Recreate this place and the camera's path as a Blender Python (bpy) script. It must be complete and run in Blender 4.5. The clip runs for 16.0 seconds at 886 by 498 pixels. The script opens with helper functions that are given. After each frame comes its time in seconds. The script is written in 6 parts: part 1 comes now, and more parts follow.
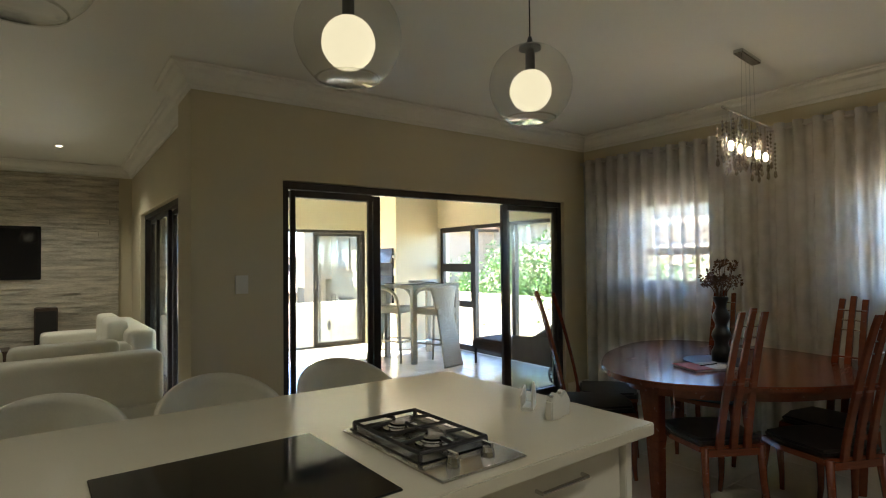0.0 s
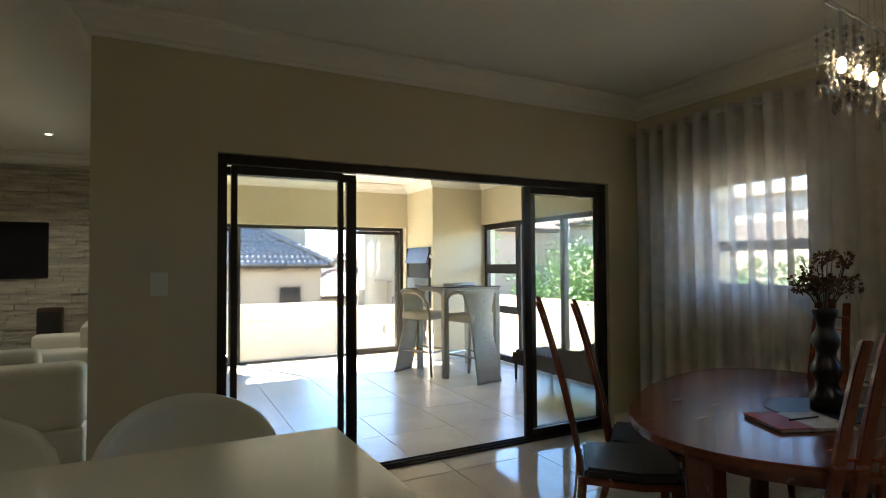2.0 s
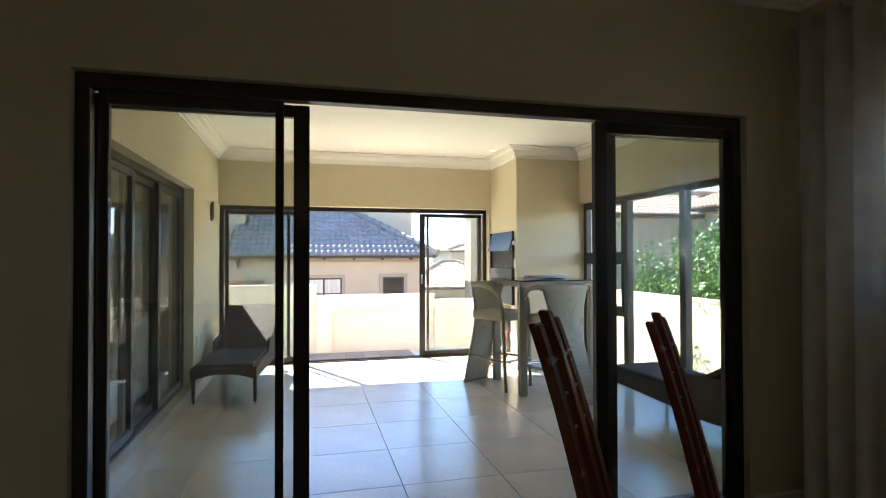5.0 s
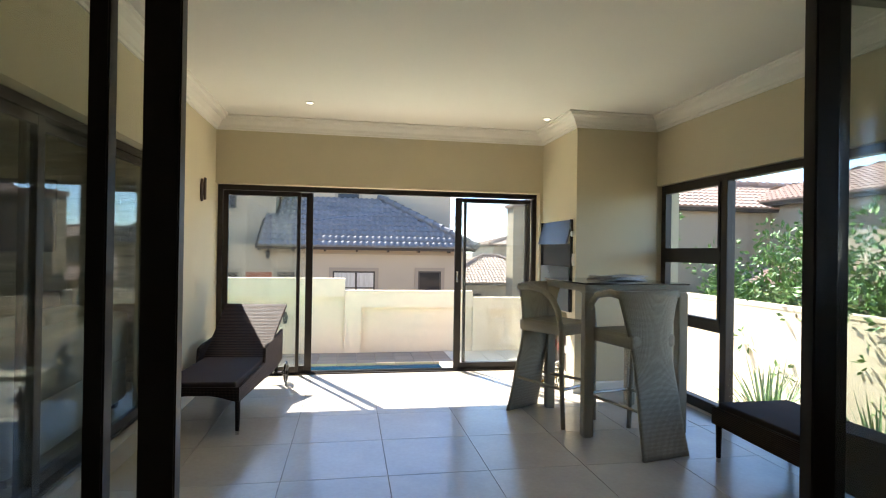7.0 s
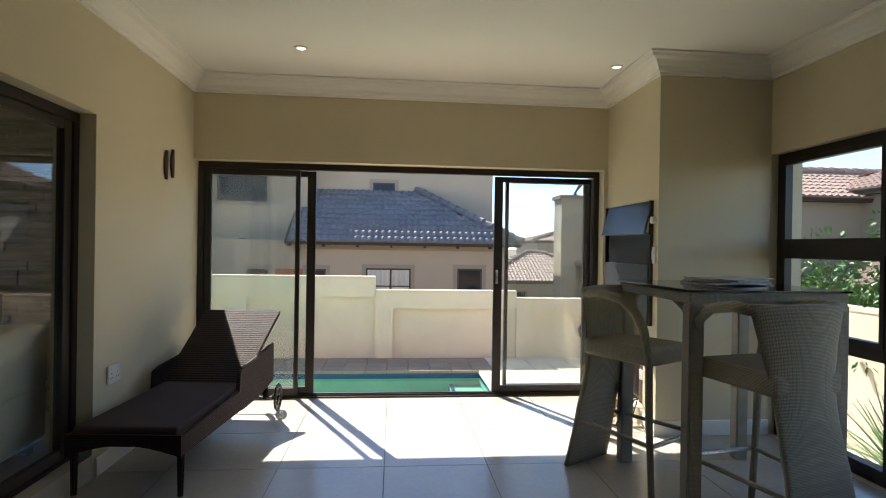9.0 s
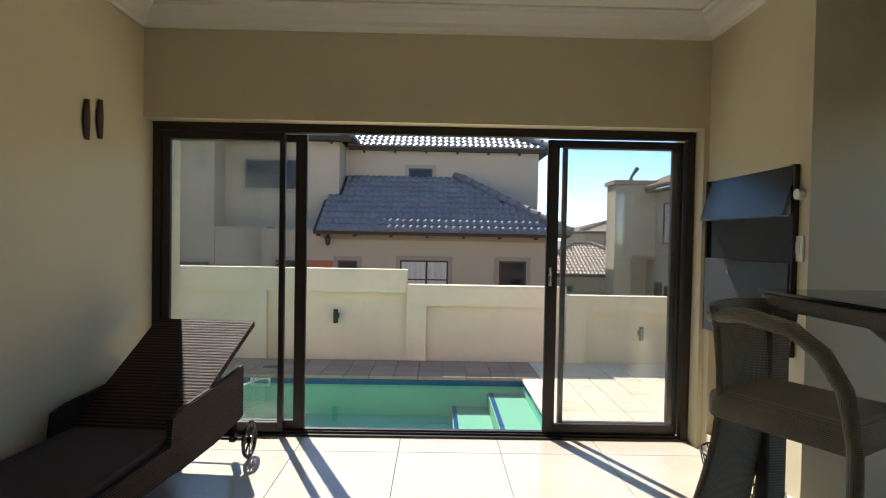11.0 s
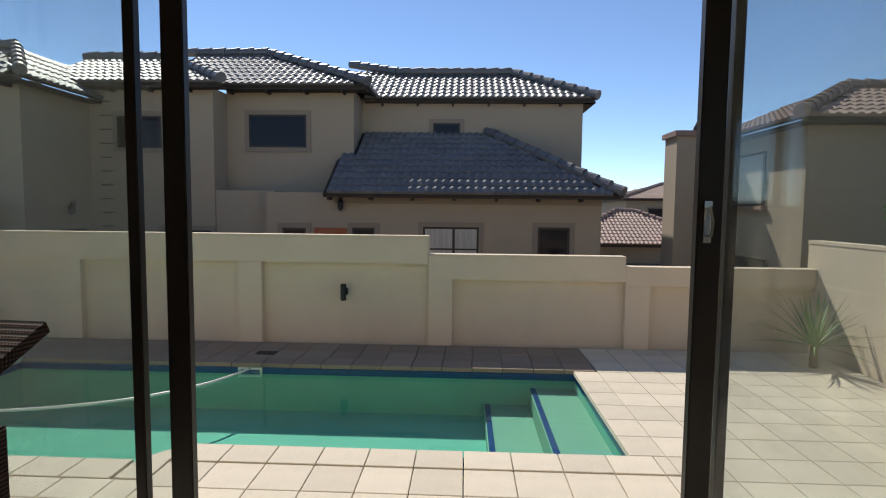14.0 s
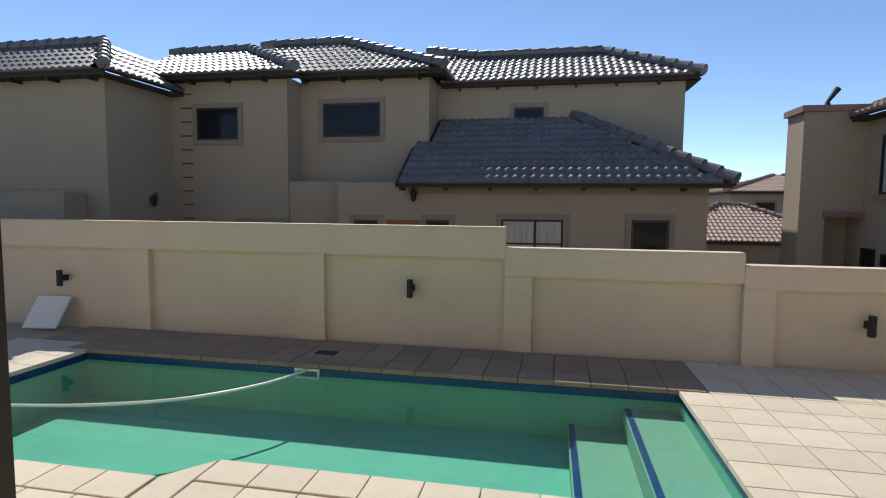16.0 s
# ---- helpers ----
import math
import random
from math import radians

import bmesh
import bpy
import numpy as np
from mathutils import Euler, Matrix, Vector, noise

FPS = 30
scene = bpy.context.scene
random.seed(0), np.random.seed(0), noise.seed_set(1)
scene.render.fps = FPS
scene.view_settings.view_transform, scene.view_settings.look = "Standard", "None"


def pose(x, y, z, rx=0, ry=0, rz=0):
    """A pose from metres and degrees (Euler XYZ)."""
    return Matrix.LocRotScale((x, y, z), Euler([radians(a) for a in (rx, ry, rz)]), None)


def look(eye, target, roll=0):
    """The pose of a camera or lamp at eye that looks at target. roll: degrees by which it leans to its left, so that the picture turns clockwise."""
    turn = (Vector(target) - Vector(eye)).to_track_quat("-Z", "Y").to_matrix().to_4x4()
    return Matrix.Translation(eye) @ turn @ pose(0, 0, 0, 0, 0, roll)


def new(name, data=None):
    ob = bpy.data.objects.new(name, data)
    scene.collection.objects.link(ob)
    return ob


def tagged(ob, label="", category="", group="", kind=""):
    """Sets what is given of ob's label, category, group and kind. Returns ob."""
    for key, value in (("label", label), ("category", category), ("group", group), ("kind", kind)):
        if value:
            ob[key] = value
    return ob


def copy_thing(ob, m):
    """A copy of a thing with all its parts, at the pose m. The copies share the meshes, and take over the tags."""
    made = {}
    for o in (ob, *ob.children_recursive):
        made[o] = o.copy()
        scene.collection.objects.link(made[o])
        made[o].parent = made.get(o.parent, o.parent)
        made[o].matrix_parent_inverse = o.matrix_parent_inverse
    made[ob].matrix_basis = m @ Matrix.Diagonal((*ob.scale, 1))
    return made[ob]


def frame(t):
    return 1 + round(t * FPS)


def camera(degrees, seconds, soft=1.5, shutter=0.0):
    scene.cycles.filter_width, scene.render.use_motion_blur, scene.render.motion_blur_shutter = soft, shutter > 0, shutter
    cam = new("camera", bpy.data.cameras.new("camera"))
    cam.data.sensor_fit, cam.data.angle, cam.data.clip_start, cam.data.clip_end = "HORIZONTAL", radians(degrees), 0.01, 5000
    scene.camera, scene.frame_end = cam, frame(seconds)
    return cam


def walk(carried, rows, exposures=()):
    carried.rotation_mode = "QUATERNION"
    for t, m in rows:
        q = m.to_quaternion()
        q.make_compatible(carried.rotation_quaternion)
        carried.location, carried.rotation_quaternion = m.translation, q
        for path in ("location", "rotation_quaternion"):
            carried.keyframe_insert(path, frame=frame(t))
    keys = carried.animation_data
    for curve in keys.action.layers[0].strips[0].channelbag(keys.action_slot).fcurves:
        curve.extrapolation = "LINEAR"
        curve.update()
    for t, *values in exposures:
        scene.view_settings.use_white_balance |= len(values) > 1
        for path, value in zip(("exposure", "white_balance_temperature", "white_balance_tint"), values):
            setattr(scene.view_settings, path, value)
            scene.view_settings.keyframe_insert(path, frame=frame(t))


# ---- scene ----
cam = camera(78.6, 16.0, soft=1.1)
PATH = [
    (0, (0.573, 0.756, 1.519), (1.736, 2.383, 1.563), -0.6),
    (0.5, (0.847, 0.877, 1.503), (1.968, 2.532, 1.553), -0.7),
    (1, (1.154, 0.97, 1.492), (2.196, 2.677, 1.544), -0.5),
    (1.5, (1.398, 1.149, 1.451), (2.379, 2.89, 1.519), -0.6),
    (2, (1.634, 1.29, 1.462), (2.55, 3.068, 1.522), -0.4),
    (2.5, (1.875, 1.416, 1.466), (2.699, 3.237, 1.523), -0.2),
    (3, (2.1, 1.549, 1.466), (2.839, 3.406, 1.523), -0.2),
    (3.5, (2.305, 1.707, 1.478), (2.972, 3.593, 1.521), 0.1),
    (4, (2.502, 1.901, 1.454), (3.09, 3.812, 1.495), -0.0),
    (6.5, (2.962, 3.258, 1.409), (3.344, 5.221, 1.422), 0.6),
    (7, (3.06, 3.623, 1.407), (3.401, 5.594, 1.414), 0.9),
    (7.5, (3.105, 3.963, 1.392), (3.435, 5.936, 1.397), 0.7),
    (8, (3.188, 4.301, 1.39), (3.481, 6.279, 1.39), 0.7),
    (8.5, (3.269, 4.621, 1.385), (3.504, 6.607, 1.384), 0.8),
    (9, (3.358, 4.92, 1.373), (3.54, 6.912, 1.366), 0.9),
    (9.5, (3.424, 5.237, 1.375), (3.559, 7.232, 1.361), 0.9),
    (12, (3.558, 6.885, 1.309), (3.533, 8.883, 1.238), 0.9),
    (12.5, (3.553, 7.226, 1.252), (3.509, 9.224, 1.163), 0.7),
    (13, (3.542, 7.559, 1.202), (3.486, 9.555, 1.088), 0.7),
    (13.5, (3.552, 7.888, 1.164), (3.488, 9.883, 1.031), 0.7),
    (14, (3.564, 8.169, 1.136), (3.482, 10.162, 0.99), 0.6),
    (14.5, (3.581, 8.433, 1.122), (3.47, 10.424, 0.969), 0.5),
    (15, (3.574, 8.697, 1.087), (3.417, 10.685, 0.935), 0.5),
    (15.5, (3.552, 8.943, 1.055), (3.311, 10.922, 0.901), 0.6),
    (16, (3.59, 9.164, 1.002), (3.206, 11.12, 0.842), 0.5),
]
EXPOSURES = [(0.0, 4.35), (1.0, 4.1), (2.0, 3.8), (3.0, 3.55), (4.0, 3.4), (6.5, 2.6), (8.0, 2.0), (9.5, 1.5), (12.0, 1.05), (12.5, 0.9), (13.5, 0.22), (14.5, 0.12), (16.0, 0.12)]
walk(cam, [(t, look(eye, target, roll)) for t, eye, target, roll in PATH], EXPOSURES)

# ---- world and sun ----
SUN_FROM = Vector((-0.46, 0.93, 1.13)).normalized()
world = bpy.data.worlds.new("world")
scene.world = world
world.use_nodes = True
wn, wl = world.node_tree.nodes, world.node_tree.links
wn.clear()
sky = wn.new("ShaderNodeTexSky")
sky.sky_type = "NISHITA"
sky.sun_disc = False
sky.sun_elevation = math.asin(SUN_FROM.z)
sky.sun_rotation = math.atan2(SUN_FROM.x, SUN_FROM.y)
sky.altitude = 2500
sky.air_density = 0.9
sky.dust_density = 0.0
sky.ozone_density = 3.0
wbg = wn.new("ShaderNodeBackground")
wbg.inputs["Strength"].default_value = 0.15
wout = wn.new("ShaderNodeOutputWorld")
wl.new(sky.outputs["Color"], wbg.inputs["Color"])
wl.new(wbg.outputs["Background"], wout.inputs["Surface"])
sun_data = bpy.data.lights.new("sun", "SUN")
sun_data.energy = 4.2
sun_data.angle = radians(0.53)
sun_data.color = (1.0, 0.95, 0.87)
sun = new("sun", sun_data)
sun.matrix_world = look(SUN_FROM * 60, (0, 0, 0))


# ---- materials ----
def mat(name, color, rough=0.6, metal=0.0, var=0.08, scale=4.0, fine=60.0, bump=0.0, dist=0.002, coat=0.0, spec=0.5,
        stain=None, stain_amount=0.25, stretch=(1, 1, 1), rand=0.0):
    """Paint, plaster, wood, stone: a base colour varied at two scales, with fine relief."""
    m = bpy.data.materials.new(name)
    m.use_nodes = True
    n, l = m.node_tree.nodes, m.node_tree.links
    b = n["Principled BSDF"]
    b.inputs["Metallic"].default_value = metal
    b.inputs["Coat Weight"].default_value = coat
    b.inputs["Specular IOR Level"].default_value = spec
    tc = n.new("ShaderNodeTexCoord")
    mp = n.new("ShaderNodeMapping")
    mp.inputs["Scale"].default_value = stretch
    l.new(tc.outputs["Object"], mp.inputs["Vector"])
    big, small = n.new("ShaderNodeTexNoise"), n.new("ShaderNodeTexNoise")
    for node, s, d in ((big, scale, 5.0), (small, fine, 3.0)):
        node.inputs["Scale"].default_value = s
        node.inputs["Detail"].default_value = d
        l.new(mp.outputs["Vector"], node.inputs["Vector"])
    add = n.new("ShaderNodeMath")
    add.operation = "MULTIPLY_ADD"
    l.new(big.outputs["Fac"], add.inputs[0])
    add.inputs[1].default_value = 0.65
    half = n.new("ShaderNodeMath")
    half.operation = "MULTIPLY"
    half.inputs[1].default_value = 0.35
    l.new(small.outputs["Fac"], half.inputs[0])
    l.new(half.outputs[0], add.inputs[2])
    ramp = n.new("ShaderNodeMapRange")
    ramp.inputs["From Min"].default_value, ramp.inputs["From Max"].default_value = 0.3, 0.7
    ramp.inputs["To Min"].default_value, ramp.inputs["To Max"].default_value = 1 - var, 1 + var
    l.new(add.outputs[0], ramp.inputs["Value"])
    last = ramp.outputs["Result"]
    if rand:
        oi = n.new("ShaderNodeObjectInfo")
        rr = n.new("ShaderNodeMapRange")
        rr.inputs["To Min"].default_value, rr.inputs["To Max"].default_value = 1 - rand, 1 + rand
        l.new(oi.outputs["Random"], rr.inputs["Value"])
        mul = n.new("ShaderNodeMath")
        mul.operation = "MULTIPLY"
        l.new(last, mul.inputs[0])
        l.new(rr.outputs["Result"], mul.inputs[1])
        last = mul.outputs[0]
    sc = n.new("ShaderNodeVectorMath")
    sc.operation = "SCALE"
    sc.inputs[0].default_value = color
    l.new(last, sc.inputs["Scale"])
    out = sc.outputs["Vector"]
    if stain:
        sn = n.new("ShaderNodeTexNoise")
        sn.inputs["Scale"].default_value = scale * 0.6
        sn.inputs["Detail"].default_value = 8
        sn.inputs["Roughness"].default_value = 0.7
        l.new(tc.outputs["Object"], sn.inputs["Vector"])
        sr = n.new("ShaderNodeMapRange")
        sr.inputs["From Min"].default_value, sr.inputs["From Max"].default_value = 0.52, 0.72
        sr.inputs["To Max"].default_value = stain_amount
        l.new(sn.outputs["Fac"], sr.inputs["Value"])
        mx = n.new("ShaderNodeMix")
        mx.data_type = "RGBA"
        l.new(sr.outputs["Result"], mx.inputs["Factor"])
        l.new(out, mx.inputs["A"])
        mx.inputs["B"].default_value = (*stain, 1)
        out = mx.outputs["Result"]
    l.new(out, b.inputs["Base Color"])
    rg = n.new("ShaderNodeMapRange")
    rg.inputs["To Min"].default_value, rg.inputs["To Max"].default_value = max(0.02, rough * 0.85), min(1.0, rough * 1.15)
    l.new(big.outputs["Fac"], rg.inputs["Value"])
    l.new(rg.outputs["Result"], b.inputs["Roughness"])
    if bump:
        bp = n.new("ShaderNodeBump")
        bp.inputs["Strength"].default_value = bump
        bp.inputs["Distance"].default_value = dist
        l.new(small.outputs["Fac"], bp.inputs["Height"])
        l.new(bp.outputs["Normal"], b.inputs["Normal"])
    return m


def glass_mat(name, tint=(0.96, 0.98, 0.97), ior=1.5, dirt=0.0, rough=0.0):
    m = bpy.data.materials.new(name)
    m.use_nodes = True
    n, l = m.node_tree.nodes, m.node_tree.links
    n.clear()
    out, mix = n.new("ShaderNodeOutputMaterial"), n.new("ShaderNodeMixShader")
    tr, gl, lw = n.new("ShaderNodeBsdfTransparent"), n.new("ShaderNodeBsdfGlossy"), n.new("ShaderNodeLayerWeight")
    pw, fr = n.new("ShaderNodeMath"), n.new("ShaderNodeMapRange")
    pw.operation = "POWER"
    pw.inputs[1].default_value = 5.0
    lw.inputs["Blend"].default_value = 0.5
    tr.inputs["Color"].default_value = (*tint, 1)
    gl.inputs["Roughness"].default_value = rough
    r0 = ((ior - 1) / (ior + 1)) ** 2
    fr.inputs["To Min"].default_value, fr.inputs["To Max"].default_value = r0, 1.0
    l.new(lw.outputs["Facing"], pw.inputs[0])
    l.new(pw.outputs[0], fr.inputs["Value"])
    l.new(fr.outputs["Result"], mix.inputs["Fac"])
    l.new(tr.outputs[0], mix.inputs[1])
    l.new(gl.outputs[0], mix.inputs[2])
    last = mix.outputs[0]
    if dirt:
        df, m2, nz, mr = n.new("ShaderNodeBsdfDiffuse"), n.new("ShaderNodeMixShader"), n.new("ShaderNodeTexNoise"), n.new("ShaderNodeMapRange")
        df.inputs["Color"].default_value = (0.75, 0.75, 0.72, 1)
        nz.inputs["Scale"].default_value = 1.8
        nz.inputs["Detail"].default_value = 6
        tc = n.new("ShaderNodeTexCoord")
        l.new(tc.outputs["Object"], nz.inputs["Vector"])
        mr.inputs["From Min"].default_value, mr.inputs["From Max"].default_value = 0.4, 0.75
        mr.inputs["To Min"].default_value, mr.inputs["To Max"].default_value = dirt * 0.3, dirt
        l.new(nz.outputs["Fac"], mr.inputs["Value"])
        l.new(mr.outputs["Result"], m2.inputs["Fac"])
        l.new(last, m2.inputs[1])
        l.new(df.outputs[0], m2.inputs[2])
        last = m2.outputs[0]
    l.new(last, out.inputs["Surface"])
    return m


def glow_mat(name, color, strength, base=(0.9, 0.88, 0.8)):
    m = bpy.data.materials.new(name)
    m.use_nodes = True
    b = m.node_tree.nodes["Principled BSDF"]
    b.inputs["Base Color"].default_value = (*base, 1)
    b.inputs["Emission Color"].default_value = (*color, 1)
    b.inputs["Emission Strength"].default_value = strength
    return m


WALL = mat("beige_wall_paint", (0.60, 0.53, 0.36), 0.75, var=0.05, scale=1.6, fine=220, bump=0.15, dist=0.001)
CEIL = mat("white_ceiling_paint", (0.80, 0.775, 0.69), 0.8, var=0.03, scale=1.2, fine=150, bump=0.08, dist=0.001)
TRIM = mat("white_cornice_plaster", (0.80, 0.77, 0.68), 0.6, var=0.03, scale=3)
FLOOR = mat("beige_porcelain_tile", (0.50, 0.45, 0.37), 0.22, var=0.10, scale=2.6, fine=35, stain=(0.36, 0.32, 0.28), stain_amount=0.35, rand=0.05, spec=0.5)
GLOSSTILE = mat("polished_porcelain_tile", (0.50, 0.44, 0.36), 0.06, var=0.08, scale=2.6, fine=30, rand=0.04)
GROUT = mat("brown_grout", (0.16, 0.14, 0.12), 0.9, scale=20)
BRONZE = mat("dark_bronze_aluminium", (0.030, 0.023, 0.019), 0.42, metal=0.3, var=0.15, scale=8, fine=200)
GLASS = glass_mat("window_glass", dirt=0.02)
GLASSDIRTY = glass_mat("dusty_sliding_glass", tint=(0.95, 0.97, 0.96), dirt=0.07)
CREAM = mat("cream_garden_wall_paint", (0.68, 0.555, 0.41), 0.85, var=0.06, scale=1.1, fine=120, bump=0.3, dist=0.002, stain=(0.45, 0.40, 0.32), stain_amount=0.3)
TAUPE = mat("taupe_house_plaster", (0.37, 0.30, 0.215), 0.9, var=0.06, scale=0.7, fine=60, bump=0.3, dist=0.004, stain=(0.33, 0.28, 0.21), stain_amount=0.25)
TAUPETRIM = mat("brown_window_surround", (0.27, 0.215, 0.16), 0.85, var=0.06, scale=3)
ROOFTILE = mat("charcoal_concrete_tile", (0.125, 0.12, 0.12), 0.5, spec=0.8, var=0.2, scale=6, fine=60, bump=0.2, rand=0.15)
REDTILE = mat("red_brown_clay_tile", (0.29, 0.19, 0.145), 0.65, var=0.25, scale=5, fine=60, rand=0.2)
SOFFIT = mat("dark_eave_timber", (0.035, 0.026, 0.02), 0.7, scale=5)
DARKWIN = mat("dark_window_interior", (0.015, 0.014, 0.018), 0.08, spec=0.2, scale=2)
# brown weathering, darkened further to hold the garden wall's shade
PAVERDARK = mat("brown_weathered_shaded_slab", (0.30, 0.22, 0.155), 0.9, var=0.15, scale=3, fine=60, bump=0.4, dist=0.003, stain=(0.20, 0.15, 0.11), stain_amount=0.5, rand=0.10)
PAVER = mat("sand_paving_slab", (0.60, 0.52, 0.40), 0.85, var=0.10, scale=3, fine=60, bump=0.4, dist=0.003, stain=(0.36, 0.30, 0.22), stain_amount=0.45, rand=0.08)
SAND = mat("joint_sand", (0.38, 0.32, 0.245), 0.95, scale=12)
WATER = glass_mat("green_pool_water", tint=(0.74, 0.97, 0.93), ior=1.33, dirt=0.0)
BASIN = mat("green_tinted_pool_plaster", (0.17, 0.45, 0.33), 0.8, var=0.10, scale=1.2, fine=25, stain=(0.10, 0.34, 0.25), stain_amount=0.4)
STEPPL = mat("pale_pool_step_plaster", (0.24, 0.38, 0.27), 0.8, var=0.08, scale=2, stain=(0.18, 0.32, 0.22), stain_amount=0.4)
BLUETILE = mat("blue_mosaic_tile", (0.02, 0.06, 0.20), 0.25, var=0.3, scale=30, fine=90)
GRASS = mat("dry_ground", (0.20, 0.16, 0.10), 0.95, var=0.25, scale=2, fine=30)
LEAF = mat("green_leaf", (0.10, 0.20, 0.035), 0.5, var=0.3, scale=3, fine=20, rand=0.2)
YUCCA = mat("yucca_leaf", (0.15, 0.24, 0.09), 0.5, var=0.25, scale=6)
BARK = mat("brown_bark", (0.12, 0.085, 0.05), 0.9, var=0.3, scale=12, bump=0.5)
CHERRY = mat("cherry_wood", (0.155, 0.036, 0.014), 0.26, var=0.28, scale=3, fine=28, stretch=(1, 9, 9), coat=0.3)
LEATHER = mat("black_leather", (0.015, 0.012, 0.011), 0.42, var=0.2, scale=12, fine=200, bump=0.25, dist=0.001)
CUSHION = mat("dark_brown_cushion_cloth", (0.036, 0.021, 0.017), 0.95, var=0.15, scale=5, fine=300, bump=0.3, dist=0.001)
CHROME = mat("brushed_steel", (0.60, 0.59, 0.57), 0.22, metal=1.0, var=0.06, scale=10)
BLACK = mat("black_enamel", (0.012, 0.012, 0.013), 0.25, scale=8)
MATTBLACK = mat("matt_black_iron", (0.015, 0.014, 0.013), 0.6, scale=12)
STONETOP = mat("cream_quartz", (0.66, 0.62, 0.50), 0.12, var=0.04, scale=3, fine=160)
WHITECAB = mat("white_cabinet_lacquer", (0.70, 0.67, 0.57), 0.3, var=0.03, scale=2)
WHITEPLAST = mat("white_plastic", (0.75, 0.73, 0.66), 0.35, var=0.03)
SOFA = mat("white_leather", (0.70, 0.67, 0.56), 0.45, var=0.05, scale=6, fine=90, bump=0.2)
SCREEN = mat("black_screen_glass", (0.008, 0.008, 0.01), 0.06, var=0.02)
GREYSTEEL = mat("graphite_steel", (0.06, 0.065, 0.075), 0.35, metal=0.4, var=0.1)
DARKWOOD = mat("dark_speaker_veneer", (0.05, 0.028, 0.018), 0.4, var=0.2, scale=8, stretch=(8, 8, 1))
CLADDING = mat("stacked_stone", (0.50, 0.45, 0.35), 0.85, var=0.55, scale=3, fine=30, bump=0.6, dist=0.006, stretch=(1, 1, 9))
SOCKETSLOT = mat("socket_slot", (0.03, 0.03, 0.03), 0.6)


# ---- building helpers ----
PLAIN = Matrix.Identity(4)
FD = 0.135        # the dining room, kitchen and lounge lie one step above the patio room
HOUSE = pose(1.634, 1.29, FD, 0, 0, 1.8) @ Matrix.Diagonal((0.965, 0.965, 0.965, 1.0)) @ pose(-1.503, -1.07, 0)
ROOM = PLAIN      # the frame in which things are set down


def thing(name, label, category, group="", at=(0, 0, 0), turn=0.0):
    e = new(name)
    e.matrix_world = ROOM @ pose(*at, 0, 0, turn)
    e.empty_display_size = 0.1
    return tagged(e, label, category, group)


def part(name, bm, material, parent=None, label="", smooth=False, bevel=0.0):
    me = bpy.data.meshes.new(name)
    bmesh.ops.recalc_face_normals(bm, faces=bm.faces)
    if bevel:
        sharp = [e for e in bm.edges if len(e.link_faces) == 2 and e.calc_face_angle(0) > 0.6]
        bmesh.ops.bevel(bm, geom=sharp, offset=bevel, segments=2, affect="EDGES", clamp_overlap=True)
    bm.to_mesh(me)
    bm.free()
    me.materials.append(material)
    if smooth:
        for p in me.polygons:
            p.use_smooth = True
    ob = new(name, me)
    if parent is not None:
        ob.parent = parent
    if label:
        ob["label"] = label
    return ob


def structure(ob, label="", category="structure"):
    return tagged(ob, label, category, kind="structure")


def box(bm, x0, y0, z0, x1, y1, z1, m=None):
    vs = [bm.verts.new((x, y, z)) for x in (x0, x1) for y in (y0, y1) for z in (z0, z1)]
    if m is not None:
        for v in vs:
            v.co = m @ v.co
    for f in ((0, 1, 3, 2), (4, 6, 7, 5), (0, 4, 5, 1), (2, 3, 7, 6), (0, 2, 6, 4), (1, 5, 7, 3)):
        bm.faces.new([vs[i] for i in f])
    return bm


def boxes(*rows):
    bm = bmesh.new()
    for r in rows:
        box(bm, *r)
    return bm


def prism(points, z0, z1, bm=None):
    """A plate with the outline given in x and y."""
    bm = bm or bmesh.new()
    lo = [bm.verts.new((x, y, z0)) for x, y in points]
    hi = [bm.verts.new((x, y, z1)) for x, y in points]
    bm.faces.new(lo[::-1])
    bm.faces.new(hi)
    for i in range(len(points)):
        j = (i + 1) % len(points)
        bm.faces.new((lo[i], lo[j], hi[j], hi[i]))
    return bm


def tube(points, radius, sides=10, bm=None, cap=True):
    """A round bar along a line of points; radius: one number or one for each point."""
    bm = bm or bmesh.new()
    pts = [Vector(p) for p in points]
    radii = radius if isinstance(radius, (list, tuple)) else [radius] * len(pts)
    rings, up = [], None
    for i, p in enumerate(pts):
        d = (pts[min(i + 1, len(pts) - 1)] - pts[max(i - 1, 0)]).normalized()
        if up is None:
            up = d.orthogonal().normalized()
        up = (up - d * up.dot(d)).normalized()
        side = d.cross(up)
        rings.append([bm.verts.new(p + radii[i] * (up * math.cos(2 * math.pi * k / sides) + side * math.sin(2 * math.pi * k / sides))) for k in range(sides)])
    for a, b in zip(rings, rings[1:]):
        for k in range(sides):
            bm.faces.new((a[k], a[(k + 1) % sides], b[(k + 1) % sides], b[k]))
    if cap:
        bm.faces.new(rings[0][::-1])
        bm.faces.new(rings[-1])
    return bm


